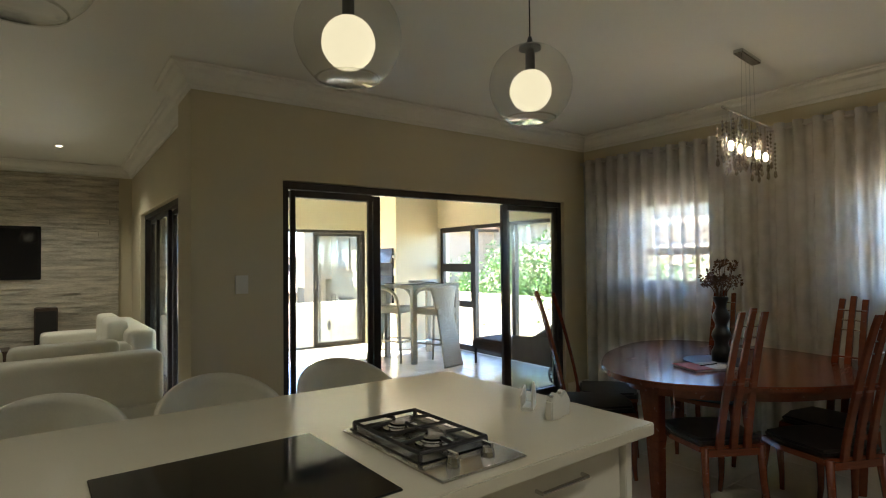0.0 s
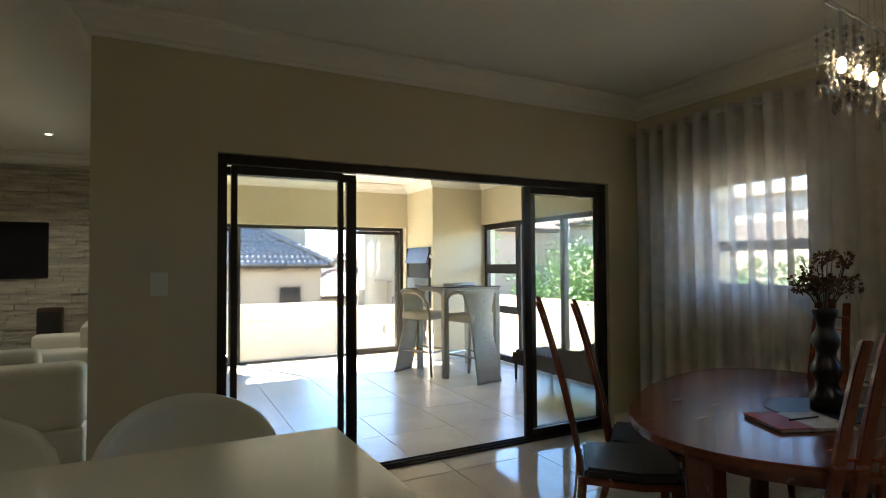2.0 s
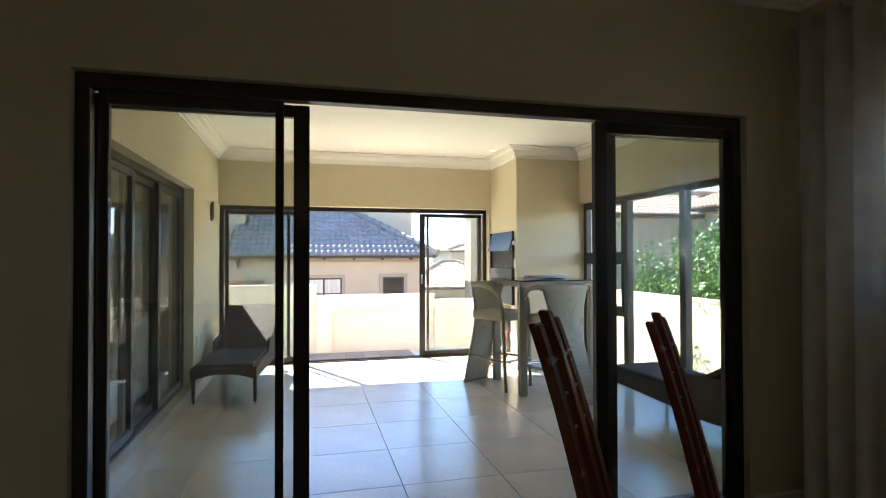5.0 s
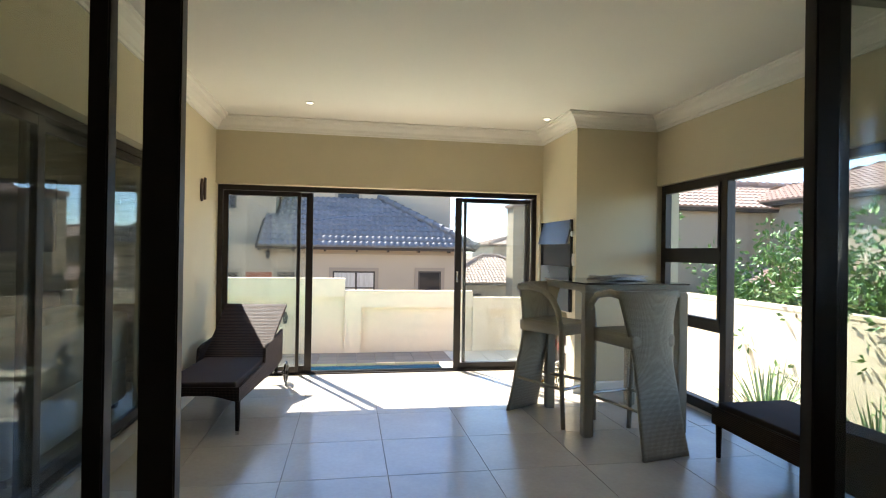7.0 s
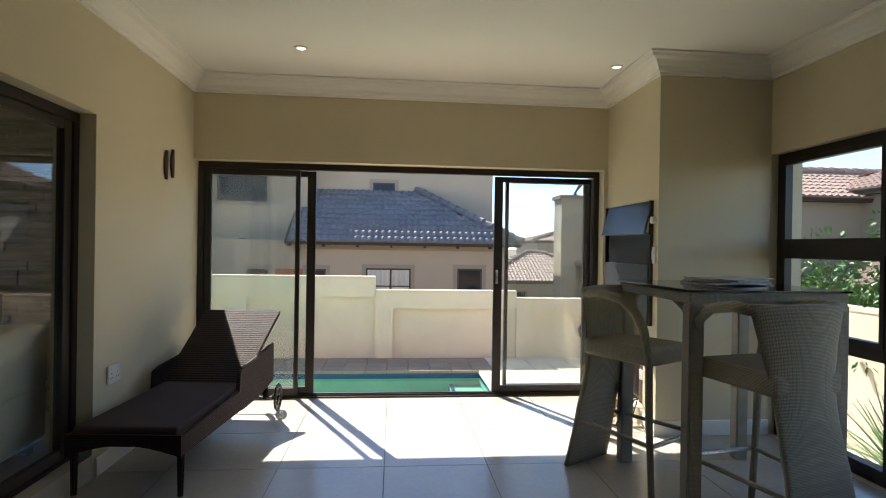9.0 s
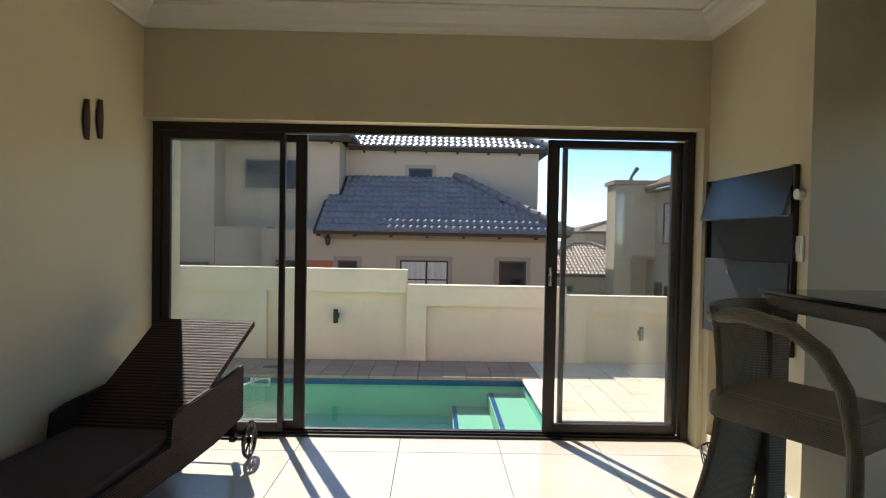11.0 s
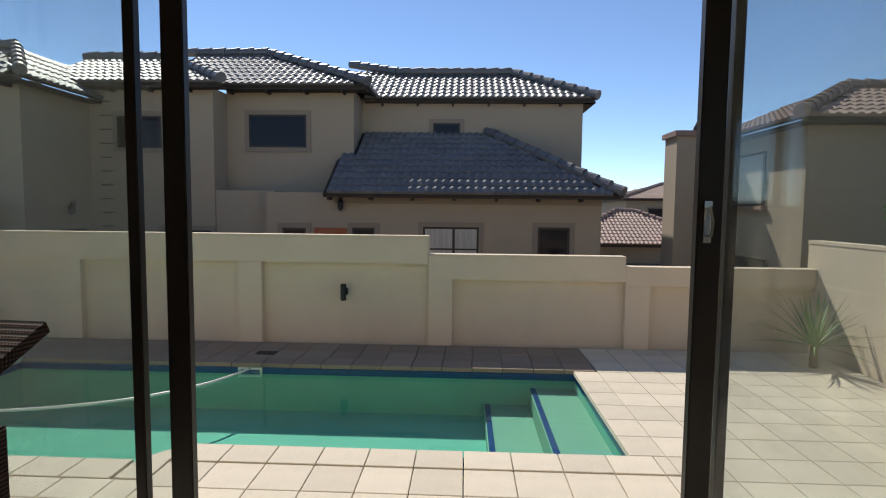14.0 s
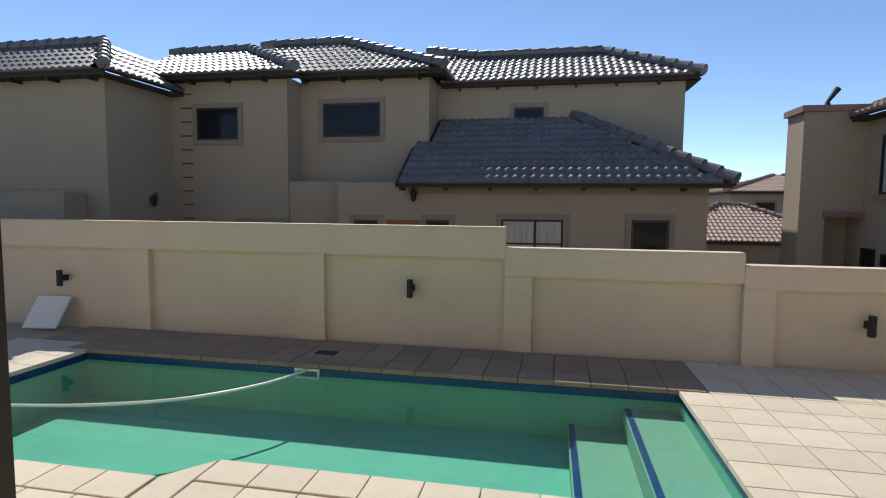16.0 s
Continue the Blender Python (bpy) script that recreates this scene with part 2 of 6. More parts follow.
def lathe(profile, sides=24, at=(0, 0, 0), bm=None):
    """A turned body: the profile is rows of radius and height."""
    bm = bm or bmesh.new()
    x, y, z = at
    rings = []
    for r, h in profile:
        rings.append([bm.verts.new((x + r * math.cos(2 * math.pi * k / sides), y + r * math.sin(2 * math.pi * k / sides), z + h)) for k in range(sides)])
    for a, b in zip(rings, rings[1:]):
        for k in range(sides):
            bm.faces.new((a[k], a[(k + 1) % sides], b[(k + 1) % sides], b[k]))
    for r, ring in ((profile[0], rings[0]), (profile[-1], rings[-1])):
        if r[0] > 1e-4:
            bm.faces.new(ring)
    bmesh.ops.remove_doubles(bm, verts=bm.verts, dist=1e-5)
    return bm


def sweep(section, path, bm=None):
    """A moulding: a section of (out, up) pairs along a path of (corner, inward unit direction) pairs."""
    bm = bm or bmesh.new()
    rows = [[bm.verts.new((c[0] + o * d[0], c[1] + o * d[1], c[2] + u)) for o, u in section] for c, d in path]
    for a, b in zip(rows, rows[1:]):
        for k in range(len(section) - 1):
            bm.faces.new((a[k], a[k + 1], b[k + 1], b[k]))
    return bm


def sheet(fn, nu, nv, thick, bm=None):
    """A bent panel: fn(u, v) gives the middle surface for u, v in 0..1."""
    bm = bm or bmesh.new()
    P = [[Vector(fn(i / nu, j / nv)) for j in range(nv + 1)] for i in range(nu + 1)]
    top, low = [], []
    for i in range(nu + 1):
        ta, la = [], []
        for j in range(nv + 1):
            du = P[min(i + 1, nu)][j] - P[max(i - 1, 0)][j]
            dv = P[i][min(j + 1, nv)] - P[i][max(j - 1, 0)]
            n = du.cross(dv)
            n = n.normalized() if n.length > 1e-9 else Vector((0, 0, 1))
            ta.append(bm.verts.new(P[i][j] + n * thick / 2))
            la.append(bm.verts.new(P[i][j] - n * thick / 2))
        top.append(ta)
        low.append(la)
    for i in range(nu):
        for j in range(nv):
            bm.faces.new((top[i][j], top[i + 1][j], top[i + 1][j + 1], top[i][j + 1]))
            bm.faces.new((low[i][j], low[i][j + 1], low[i + 1][j + 1], low[i + 1][j]))
    for i in range(nu):
        bm.faces.new((top[i][0], low[i][0], low[i + 1][0], top[i + 1][0]))
        bm.faces.new((top[i][nv], top[i + 1][nv], low[i + 1][nv], low[i][nv]))
    for j in range(nv):
        bm.faces.new((top[0][j], top[0][j + 1], low[0][j + 1], low[0][j]))
        bm.faces.new((top[nu][j], low[nu][j], low[nu][j + 1], top[nu][j + 1]))
    return bm


def lerp(a, b, t):
    return a + (b - a) * t


# ---- the house shell ----
H = 2.81          # ceilings
HL = (H - FD) / 0.965   # the same in the frame HOUSE
AY0, AY1 = 4.59, 4.78   # wall between dining room and patio room
BY0, BY1 = 9.74, 10.16   # wall to the pool
XE = 6.19         # patio room's window wall
XW0, XW1 = 1.403, 1.638   # wall between lounge and patio room
XD = 5.19         # dining room's window wall
YS = 9.15         # lounge's stone wall

wall_dining = structure(part("wall_dining", boxes((1.29, AY0, 0, 1.90, AY1, H), (1.90, AY0, 2.117, 4.86, AY1, H), (4.86, AY0, 0, XD, AY1, H)), WALL), "beige painted wall around a wide sliding door", "wall")
wall_pier = structure(part("wall_pier", boxes((1.29, AY1 + 0.001, 0, 1.475, 5.05, H)), WALL), "beige painted end of a wall", "wall")
wall_lounge = structure(part("wall_lounge", boxes((1.477, AY1 + 0.003, 0, XW1, 5.07, H), (XW0, 5.07, 2.11, XW1, 8.22, H), (XW0, 8.22, 0, XW1, BY1, H)), WALL), "beige painted wall with a sliding door to the lounge", "wall")
# the last box is an added outside return that keeps sun off the lounger
wall_pool = structure(part("wall_pool", boxes((XW1, BY0, 2.10, 5.275, BY1, H), (5.275, BY0, 0, XE + 0.25, BY1, H), (XW1 - 0.2, BY1, -1.2, XW1, 10.25, H)), WALL), "beige painted wall over the pool door, with an added sun-blocking return", "wall")
wall_window_side = structure(part("wall_window_side", boxes((XE, 8.765, 0, XE + 0.25, BY0, H), (XE, 4.95, 2.11, XE + 0.25, 8.765, H), (XE, AY0, 0, XE + 0.25, 4.95, H), (XD, AY0 + 0.02, 0, XE, AY1, H)), WALL), "beige painted wall over tall windows", "wall")
BX, BYF = 5.31, 8.77
wall_breast = structure(part("wall_chimney_breast", boxes((BX, BYF, 0, XE, BY0, 0.10), (BX, BYF, 0.10, XE, 8.98, 0.78), (BX, 8.98, 0.10, XE, 9.68, 0.12), (BX, 9.68, 0.10, XE, BY0, 0.78), (5.85, 8.98, 0.12, XE, 9.68, 0.78), (BX, BYF, 0.78, XE, BY0, H)), WALL), "beige chimney breast with a log niche", "wall")
WIN_D = [(3.23, 4.00), (1.17, 2.09)]
rows = [(XD, AY0, 0, XD + 0.22, 4.00, H), (XD, 4.00, 0, XD + 0.22, -3.0, 1.26), (XD, 4.00, 2.08, XD + 0.22, -3.0, H), (XD, 3.23, 1.26, XD + 0.22, 2.09, 2.08), (XD, 1.17, 1.26, XD + 0.22, -3.0, 2.08)]
structure(part("wall_dining_east", boxes(*rows), WALL), "beige painted wall behind curtains", "wall")
structure(part("wall_kitchen_back", boxes((-6.0, -3.2, 0, XD + 0.22, -3.0, H)), WALL), "beige painted kitchen wall", "wall")
structure(part("wall_west", boxes((-6.2, -3.2, 0, -6.0, YS + 0.2, H)), WALL), "beige painted wall", "wall")
structure(part("wall_stone_side", boxes((-6.0, YS, 0, XW0, YS + 0.2, H)), WALL), "beige painted lounge wall", "wall")
structure(part("ceiling", boxes((-6.2, -3.2, H, XE + 0.25, BY1, H + 0.12)), CEIL), "white painted ceiling", "ceiling")
part("roof_slab", boxes((-6.6, -3.6, H + 0.12, XE + 0.6, BY1 + 0.05, H + 0.4)), CREAM)
structure(bpy.data.objects["roof_slab"], "plain roof slab above the rooms", "roof")

# cornices
CORN = [(0.0, -0.14), (0.016, -0.14), (0.020, -0.12), (0.036, -0.112), (0.045, -0.085), (0.078, -0.047), (0.115, -0.034), (0.125, -0.017), (0.148, -0.013), (0.148, 0.0)]


def cornice(name, path):
    return structure(part(name, sweep(CORN, [((x, y, H), d) for x, y, d in path]), TRIM), "white moulded plaster cornice", "cornice")


cornice("trim_cornice_patio", [(XW1, AY1, (1, 1)), (XW1, BY0, (1, -1)), (BX, BY0, (-1, -1)), (BX, BYF, (-1, -1)), (XE, BYF, (-1, -1)), (XE, AY1, (-1, 1)), (XW1, AY1, (1, 1))])
cornice("trim_cornice_dining", [(XW0, 5.05, (-1, 1)), (1.29, 5.05, (-1, 1)), (1.29, AY0, (-1, -1)), (XD, AY0, (-1, -1)), (XD, -3.0, (-1, 1)), (-6.0, -3.0, (1, 1)), (-6.0, YS, (1, -1)), (XW0, YS, (-1, -1)), (XW0, 5.05, (-1, 1))])

# skirtings
SK = [(0.0, 0.11), (0.012, 0.11), (0.016, 0.095), (0.016, 0.0)]


def skirting(name, path, z=0.0):
    return structure(part(name, sweep(SK, [((x, y, z), d) for x, y, d in path]), TRIM), "white skirting board", "baseboard")


skirting("baseboard_dining", [(1.29, 4.9, (-1, 0)), (1.29, AY0, (-1, -1)), (1.89, AY0, (0, -1))], FD)
skirting("baseboard_dining_corner", [(4.87, AY0, (0, -1)), (XD, AY0, (-1, -1)), (XD, -3.0, (-1, 0))], FD)
skirting("baseboard_breast", [(BX, 8.95, (-1, 0)), (BX, BYF, (-1, -1)), (XE, BYF, (0, -1))])
skirting("baseboard_patio", [(XW1, 8.24, (1, 0)), (XW1, BY0, (1, 0))])


# sliding doors and windows
def sliding_door(name, x0, x1, y, z1, panels, label, base=0.0, deep=0.11):
    """Aluminium frame with sashes (x from, x to, track); along x at y."""
    d = structure(new(name), label, "door")
    part("frame_head", boxes((x0, y, z1 - 0.055, x1, y + 0.06, z1), (x0, y + 0.06, z1 - 0.03, x1, y + deep, z1)), BRONZE, d, bevel=0.003)
    part("frame_jamb", boxes((x0, y, base, x0 + 0.05, y + 0.06, z1 - 0.055), (x0, y + 0.06, base, x0 + 0.02, y + deep, z1 - 0.055)), BRONZE, d, bevel=0.003)
    part("frame_jamb", boxes((x1 - 0.05, y, base, x1, y + 0.06, z1 - 0.055), (x1 - 0.02, y + 0.06, base, x1, y + deep, z1 - 0.055)), BRONZE, d, bevel=0.003)
    part("track", boxes((x0 + 0.05, y, base, x1 - 0.05, y + deep, base + 0.012), (x0 + 0.05, y + 0.03, base + 0.012, x1 - 0.05, y + 0.036, base + 0.026), (x0 + 0.05, y + 0.075, base + 0.012, x1 - 0.05, y + 0.081, base + 0.026)), BRONZE, d)
    for a, b, track, wl, wr in panels:
        yy = y + 0.012 + track * (deep - 0.06)
        z0, zt = base + 0.027, z1 - 0.06
        s = part("sash", boxes((a, yy, z0, a + wl, yy + 0.036, zt), (b - wr, yy, z0, b, yy + 0.036, zt), (a + wl, yy, z0, b - wr, yy + 0.036, z0 + 0.06), (a + wl, yy, zt - 0.05, b - wr, yy + 0.036, zt)), BRONZE, d, bevel=0.003)
        g = part("pane", boxes((a + wl - 0.004, yy + 0.015, z0 + 0.056, b - wr + 0.004, yy + 0.021, zt - 0.046)), GLASSDIRTY, s)
        g.visible_shadow = False
    return d


door_a = sliding_door("door_1", 1.903, 4.857, AY0 + 0.035, 2.114, [(1.94, 2.75, 1, 0.02, 0.065), (1.977, 2.648, 0, 0.035, 0.033), (4.05, 4.80, 0, 0.06, 0.036), (4.11, 4.83, 1, 0.08, 0.02)], "dark bronze sliding door, standing open", base=FD)
door_b = sliding_door("door_2", 1.641, 5.272, 9.85, 2.098, [(1.695, 2.652, 0.5, 0.02, 0.075), (1.70, 2.518, 0, 0.05, 0.037), (4.405, 5.21, 1, 0.033, 0.045), (4.292, 5.22, 0.5, 0.078, 0.02)], "dark bronze sliding door to the pool, standing open", deep=0.15)
part("lock_plate", boxes((4.308, 9.894, 1.04, 4.332, 9.9065, 1.17)), CHROME, door_b, "scratched steel lock")
part("handle", tube([(4.320, 9.896, 1.06), (4.320, 9.868, 1.065), (4.320, 9.862, 1.11), (4.320, 9.882, 1.15)], 0.006), CHROME, door_b, "steel hook handle")



def side_door(name, y0, y1, x, z1, panels, label, base=0.0):
    d = structure(new(name), label, "door")
    part("frame_head", boxes((x, y0, z1 - 0.055, x + 0.10, y1, z1)), BRONZE, d, bevel=0.003)
    part("frame_jamb", boxes((x, y0, base, x + 0.10, y0 + 0.05, z1 - 0.055)), BRONZE, d, bevel=0.003)
    part("frame_jamb", boxes((x, y1 - 0.05, base, x + 0.10, y1, z1 - 0.055)), BRONZE, d, bevel=0.003)
    part("track", boxes((x, y0 + 0.05, base, x + 0.10, y1 - 0.05, base + 0.02)), BRONZE, d)
    for a, b, track in panels:
        xx = x + 0.008 + track * 0.046
        z0, zt = base + 0.022, z1 - 0.06
        s = part("sash", boxes((xx, a, z0, xx + 0.036, a + 0.07, zt), (xx, b - 0.07, z0, xx + 0.036, b, zt), (xx, a + 0.07, z0, xx + 0.036, b - 0.07, z0 + 0.06), (xx, a + 0.07, zt - 0.05, xx + 0.036, b - 0.07, zt)), BRONZE, d, bevel=0.003)
        g = part("pane", boxes((xx + 0.015, a + 0.066, z0 + 0.056, xx + 0.021, b - 0.066, zt - 0.046)), GLASS, s)
        g.visible_shadow = False
    return d


side_door("door_3", 5.073, 8.217, 1.45, 2.107, [(5.13, 5.88, 0), (5.80, 6.66, 1), (6.58, 7.40, 0), (7.30, 8.16, 1)], "dark bronze sliding door to the lounge, closed", FD)

# tall window wall of the patio room
w = structure(new("window_1"), "tall dark-framed window with one casement column", "window")
WY = [8.762, 7.81, 6.85, 5.90, 4.953]
part("window_frame", boxes((XE + 0.05, WY[4], 2.05, XE + 0.13, WY[0], 2.107), (XE + 0.05, WY[4], 0.0, XE + 0.13, WY[0], 0.09)), BRONZE, w, bevel=0.003)
for k, y in enumerate(WY):
    y0 = y - 0.055 if k == 0 else (y if k == 4 else y - 0.04)
    part("mullion", boxes((XE + 0.05, y0, 0.09, XE + 0.13, y0 + (0.08 if 0 < k < 4 else 0.055), 2.05)), BRONZE, w, bevel=0.003)
for z in (1.40, 0.767):
    part("transom", boxes((XE + 0.05, 7.85, z - 0.04, XE + 0.13, 8.707, z + 0.04)), BRONZE, w, bevel=0.003)
for a, b, z0, z1 in ((7.85, 8.707, 0.09, 0.727), (7.85, 8.707, 0.807, 1.36), (7.85, 8.707, 1.44, 2.05), (6.89, 7.77, 0.09, 2.05), (5.94, 6.81, 0.09, 2.05), (5.008, 5.86, 0.09, 2.05)):
    g = part("pane", boxes((XE + 0.085, a, z0, XE + 0.091, b, z1)), GLASS, w)
    g.visible_shadow = False
for z0, z1 in ((1.44, 2.05), (0.807, 1.36)):
    part("casement_sash", boxes((XE + 0.045, 7.855, z0, XE + 0.10, 7.885, z1), (XE + 0.045, 8.672, z0, XE + 0.10, 8.702, z1), (XE + 0.045, 7.885, z0, XE + 0.10, 8.672, z0 + 0.03), (XE + 0.045, 7.885, z1 - 0.03, XE + 0.10, 8.672, z1)), BRONZE, w)

for k, (y0, y1) in enumerate(WIN_D):
    w = structure(new("window_%d" % (k + 2)), "dark-framed window behind a sheer curtain", "window")
    z0, z1 = 1.263, 2.077
    part("window_frame", boxes((XD + 0.08, y0 + 0.003, z0, XD + 0.14, y0 + 0.05, z1), (XD + 0.08, y1 - 0.05, z0, XD + 0.14, y1 - 0.003, z1), (XD + 0.08, y0 + 0.05, z0, XD + 0.14, y1 - 0.05, z0 + 0.05), (XD + 0.08, y0 + 0.05, z1 - 0.05, XD + 0.14, y1 - 0.05, z1)), BRONZE, w)
    part("transom", boxes((XD + 0.08, y0 + 0.05, 1.55, XD + 0.14, y1 - 0.05, 1.62)), BRONZE, w)
    for a, b in ((z0 + 0.05, 1.55), (1.62, z1 - 0.05)):
        g = part("pane", boxes((XD + 0.107, y0 + 0.05, a, XD + 0.113, y1 - 0.05, b)), GLASS, w)
        g.visible_shadow = False

# ---- grounds outside ----
GZ = -1.09
PX0, PX1, PY0, PY1 = -2.887, 5.119, 12.989, 15.677   # pool
POOL_LINE = [(PX0, 12.643), (0.715, 12.643), (0.967, PY0), (PX1, PY0), (PX1, PY1), (PX0, PY1)]


def ground_sheet():
    bm = bmesh.new()
    xs, ys = (-600, PX0 + 0.01, PX1 - 0.01, 600), (-400, 12.653, PY1 - 0.01, 900)
    g = [[bm.verts.new((x, y, GZ - 0.07)) for y in ys] for x in xs]
    for i in range(3):
        for j in range(3):
            if (i, j) != (1, 1):
                bm.faces.new((g[i][j], g[i + 1][j], g[i + 1][j + 1], g[i][j + 1]))
    return bm


structure(part("ground", ground_sheet(), GRASS), "dry bare ground reaching to the horizon", "ground")
structure(part("floor_plinth", boxes((-6.2, -3.2, GZ - 0.06, XE + 0.25, 10.02, -0.022)), CREAM), "cream plinth under the rooms", "floor")


def ring_prism(line, z0, z1, d):
    """A wall of thickness d along a closed outline, outside it."""
    bm = bmesh.new()
    c = Vector((sum(p[0] for p in line) / len(line), sum(p[1] for p in line) / len(line)))
    inn = [(bm.verts.new((x, y, z0)), bm.verts.new((x, y, z1))) for x, y in line]
    out = []
    for x, y in line:
        sx, sy = (1 if x > c.x else -1), (1 if y > c.y else -1)
        out.append((bm.verts.new((x + sx * d, y + sy * d, z0)), bm.verts.new((x + sx * d, y + sy * d, z1))))
    for i in range(len(line)):
        j = (i + 1) % len(line)
        bm.faces.new((inn[i][0], inn[j][0], inn[j][1], inn[i][1]))
        bm.faces.new((out[i][0], out[i][1], out[j][1], out[j][0]))
        bm.faces.new((inn[i][1], inn[j][1], out[j][1], out[i][1]))
    return bm


pool = tagged(new("swimming_pool"), "green murky swimming pool with shallow entry steps", "pool")
bm = ring_prism(POOL_LINE, -2.4, GZ - 0.16, 0.12)
bm.faces.new([bm.verts.new((x, y, -1.78)) for x, y in POOL_LINE])
part("basin", bm, BASIN, pool)
part("waterline_tiles", ring_prism(POOL_LINE, GZ - 0.16, GZ - 0.045, 0.11), BLUETILE, pool, "dark blue mosaic waterline band")
for k, (x, z) in enumerate(((4.49, -1.37), (3.855, -1.61))):
    s = part("step", boxes((x, PY0 + 0.002, -2.29, (PX1 - 0.002 if k == 0 else (4.485 if k == 1 else 3.85)), PY1 - 0.002, z)), STEPPL if k < 2 else BASIN, pool)
    if k < 2:
        part("nosing_stripe", boxes((x + 0.015, PY0 + 0.004, z + 0.001, x + 0.085, PY1 - 0.004, z + 0.006)), BLUETILE, s, "blue mosaic nosing stripe")
bm = bmesh.new()
bm.faces.new([bm.verts.new((x, y, GZ - 0.10)) for x, y in POOL_LINE])
part("water", bm, WATER, pool, "still green water")
skim = part("skimmer_mouth", boxes((0.336, PY1 - 0.03, GZ - 0.20, 0.368, PY1 + 0.02, GZ - 0.06), (0.651, PY1 - 0.03, GZ - 0.20, 0.683, PY1 + 0.02, GZ - 0.06), (0.368, PY1 - 0.03, GZ - 0.20, 0.651, PY1 + 0.02, GZ - 0.17), (0.368, PY1 - 0.03, GZ - 0.09, 0.651, PY1 + 0.02, GZ - 0.06)), WHITEPLAST, pool, "white plastic skimmer mouth")
hose = [Vector((0.504, 15.656, GZ - 0.08)), Vector((0.221, 15.054, GZ - 0.09)), Vector((-0.357, 14.449, GZ - 0.095)), Vector((-1.123, 14.071, GZ - 0.095)), Vector((-1.984, 13.871, GZ - 0.1)), Vector((-2.751, 13.777, GZ - 0.1))]
pts = []
for i in range(len(hose) - 1):
    p0, p1, p2, p3 = hose[max(i - 1, 0)], hose[i], hose[i + 1], hose[min(i + 2, len(hose) - 1)]
    for s in range(8):
        t = s / 8
        pts.append(0.5 * ((2 * p1) + (p2 - p0) * t + (2 * p0 - 5 * p1 + 4 * p2 - p3) * t * t + (3 * p1 - p0 - 3 * p2 + p3) * t ** 3))
tagged(part("pool_hose", tube(pts, 0.019, 8), WHITEPLAST, smooth=True), "pale ribbed pool cleaner hose floating on the water", "hose")

# garden walls: panels between piers, with a heavier band on top
wall_garden = structure(new("wall_garden"), "cream plastered garden wall with recessed panels", "wall")
GY = 16.906


def garden_stretch(x0, x1, top, piers, drop=0.42):
    part("wall_panel", boxes((x0, GY + 0.11, GZ - 0.07, x1, GY + 0.22, top - drop)), CREAM, wall_garden)
    part("wall_band", boxes((x0, GY, top - drop, x1, GY + 0.24, top - 0.03)), CREAM, wall_garden, bevel=0.006)
    part("wall_cap", boxes((x0, GY - 0.008, top - 0.03, x1, GY + 0.25, top)), CREAM, wall_garden, bevel=0.006)
    for p in piers:
        part("wall_pier", boxes((p, GY, GZ - 0.07, p + 0.39, GY + 0.22, top - drop)), CREAM, wall_garden)


garden_stretch(-14.0, 2.972, 0.705, (-12.7, -9.5, -6.4, -3.255, -0.178), 0.459)
garden_stretch(2.974, 6.143, 0.411, (2.976,), 0.415)
garden_stretch(6.145, 9.125, 0.248, (6.147,), 0.315)
structure(part("wall_garden_east", boxes((9.125, -2.0, GZ - 0.07, 9.345, GY + 0.25, 0.65), (9.115, -2.0, 0.65, 9.355, GY + 0.25, 0.70)), CREAM), "cream plastered boundary wall beside the terrace", "wall")


def wall_lamp(x, z, y=None):
    t = thing("garden_wall_lamp", "black up-and-down wall lamp on the garden wall", "wall lamp", "garden wall lamps", (x, GY if y is None else y, z))
    part("mounting_plate", boxes((-0.03, -0.03, -0.05, 0.05, 0.058, 0.05)), MATTBLACK, t)
    part("body", lathe([(0.0, -0.135), (0.042, -0.135), (0.047, -0.13), (0.047, 0.13), (0.042, 0.135), (0.0, 0.135)], 16, (0, -0.075, 0)), MATTBLACK, t, smooth=False)


wall_lamp(1.591, -0.224)
wall_lamp(-4.525, -0.277)
wall_lamp(7.624, -0.476)

# loose things on the paving
panel = thing("pool_cover_lid", "white plastic panel leaning against the garden wall", "panel", at=(-4.62, 16.485, GZ), turn=6)
part("panel", boxes((-0.30, -0.02, 0.02, 0.30, 0.02, 0.62)), WHITEPLAST, panel, bevel=0.008).rotation_euler = (radians(-38), 0, 0)
drain = tagged(part("drain_cover", boxes((0.389, 16.13, GZ - 0.012, 0.683, 16.32, GZ + 0.006)), MATTBLACK), "dark square drain cover set into the paving", "drain cover")

# ---- roofs and houses behind ----
TW, TG = 0.40, 0.34


def tile_shape(w=TW, g=TG + 0.05, n=10):
    """One concrete tile: a wave across, a lip in front. Local x across, y up the slope, z out."""
    v, f = [], []
    for j, (y, lift) in enumerate(((0.0, 0.03), (g, 0.0))):
        for i in range(n + 1):
            x = w * i / n
            v.append((x, y, 0.022 * math.sin(4 * math.pi * i / n + 0.6) + lift + 0.022))
    for i in range(n + 1):
        v.append((w * i / n, 0.0, -0.01))
    for i in range(n):
        f.append((i, i + 1, n + 2 + i, n + 1 + i))
        f.append((2 * n + 2 + i, 2 * n + 3 + i, i + 1, i))
    return v, f


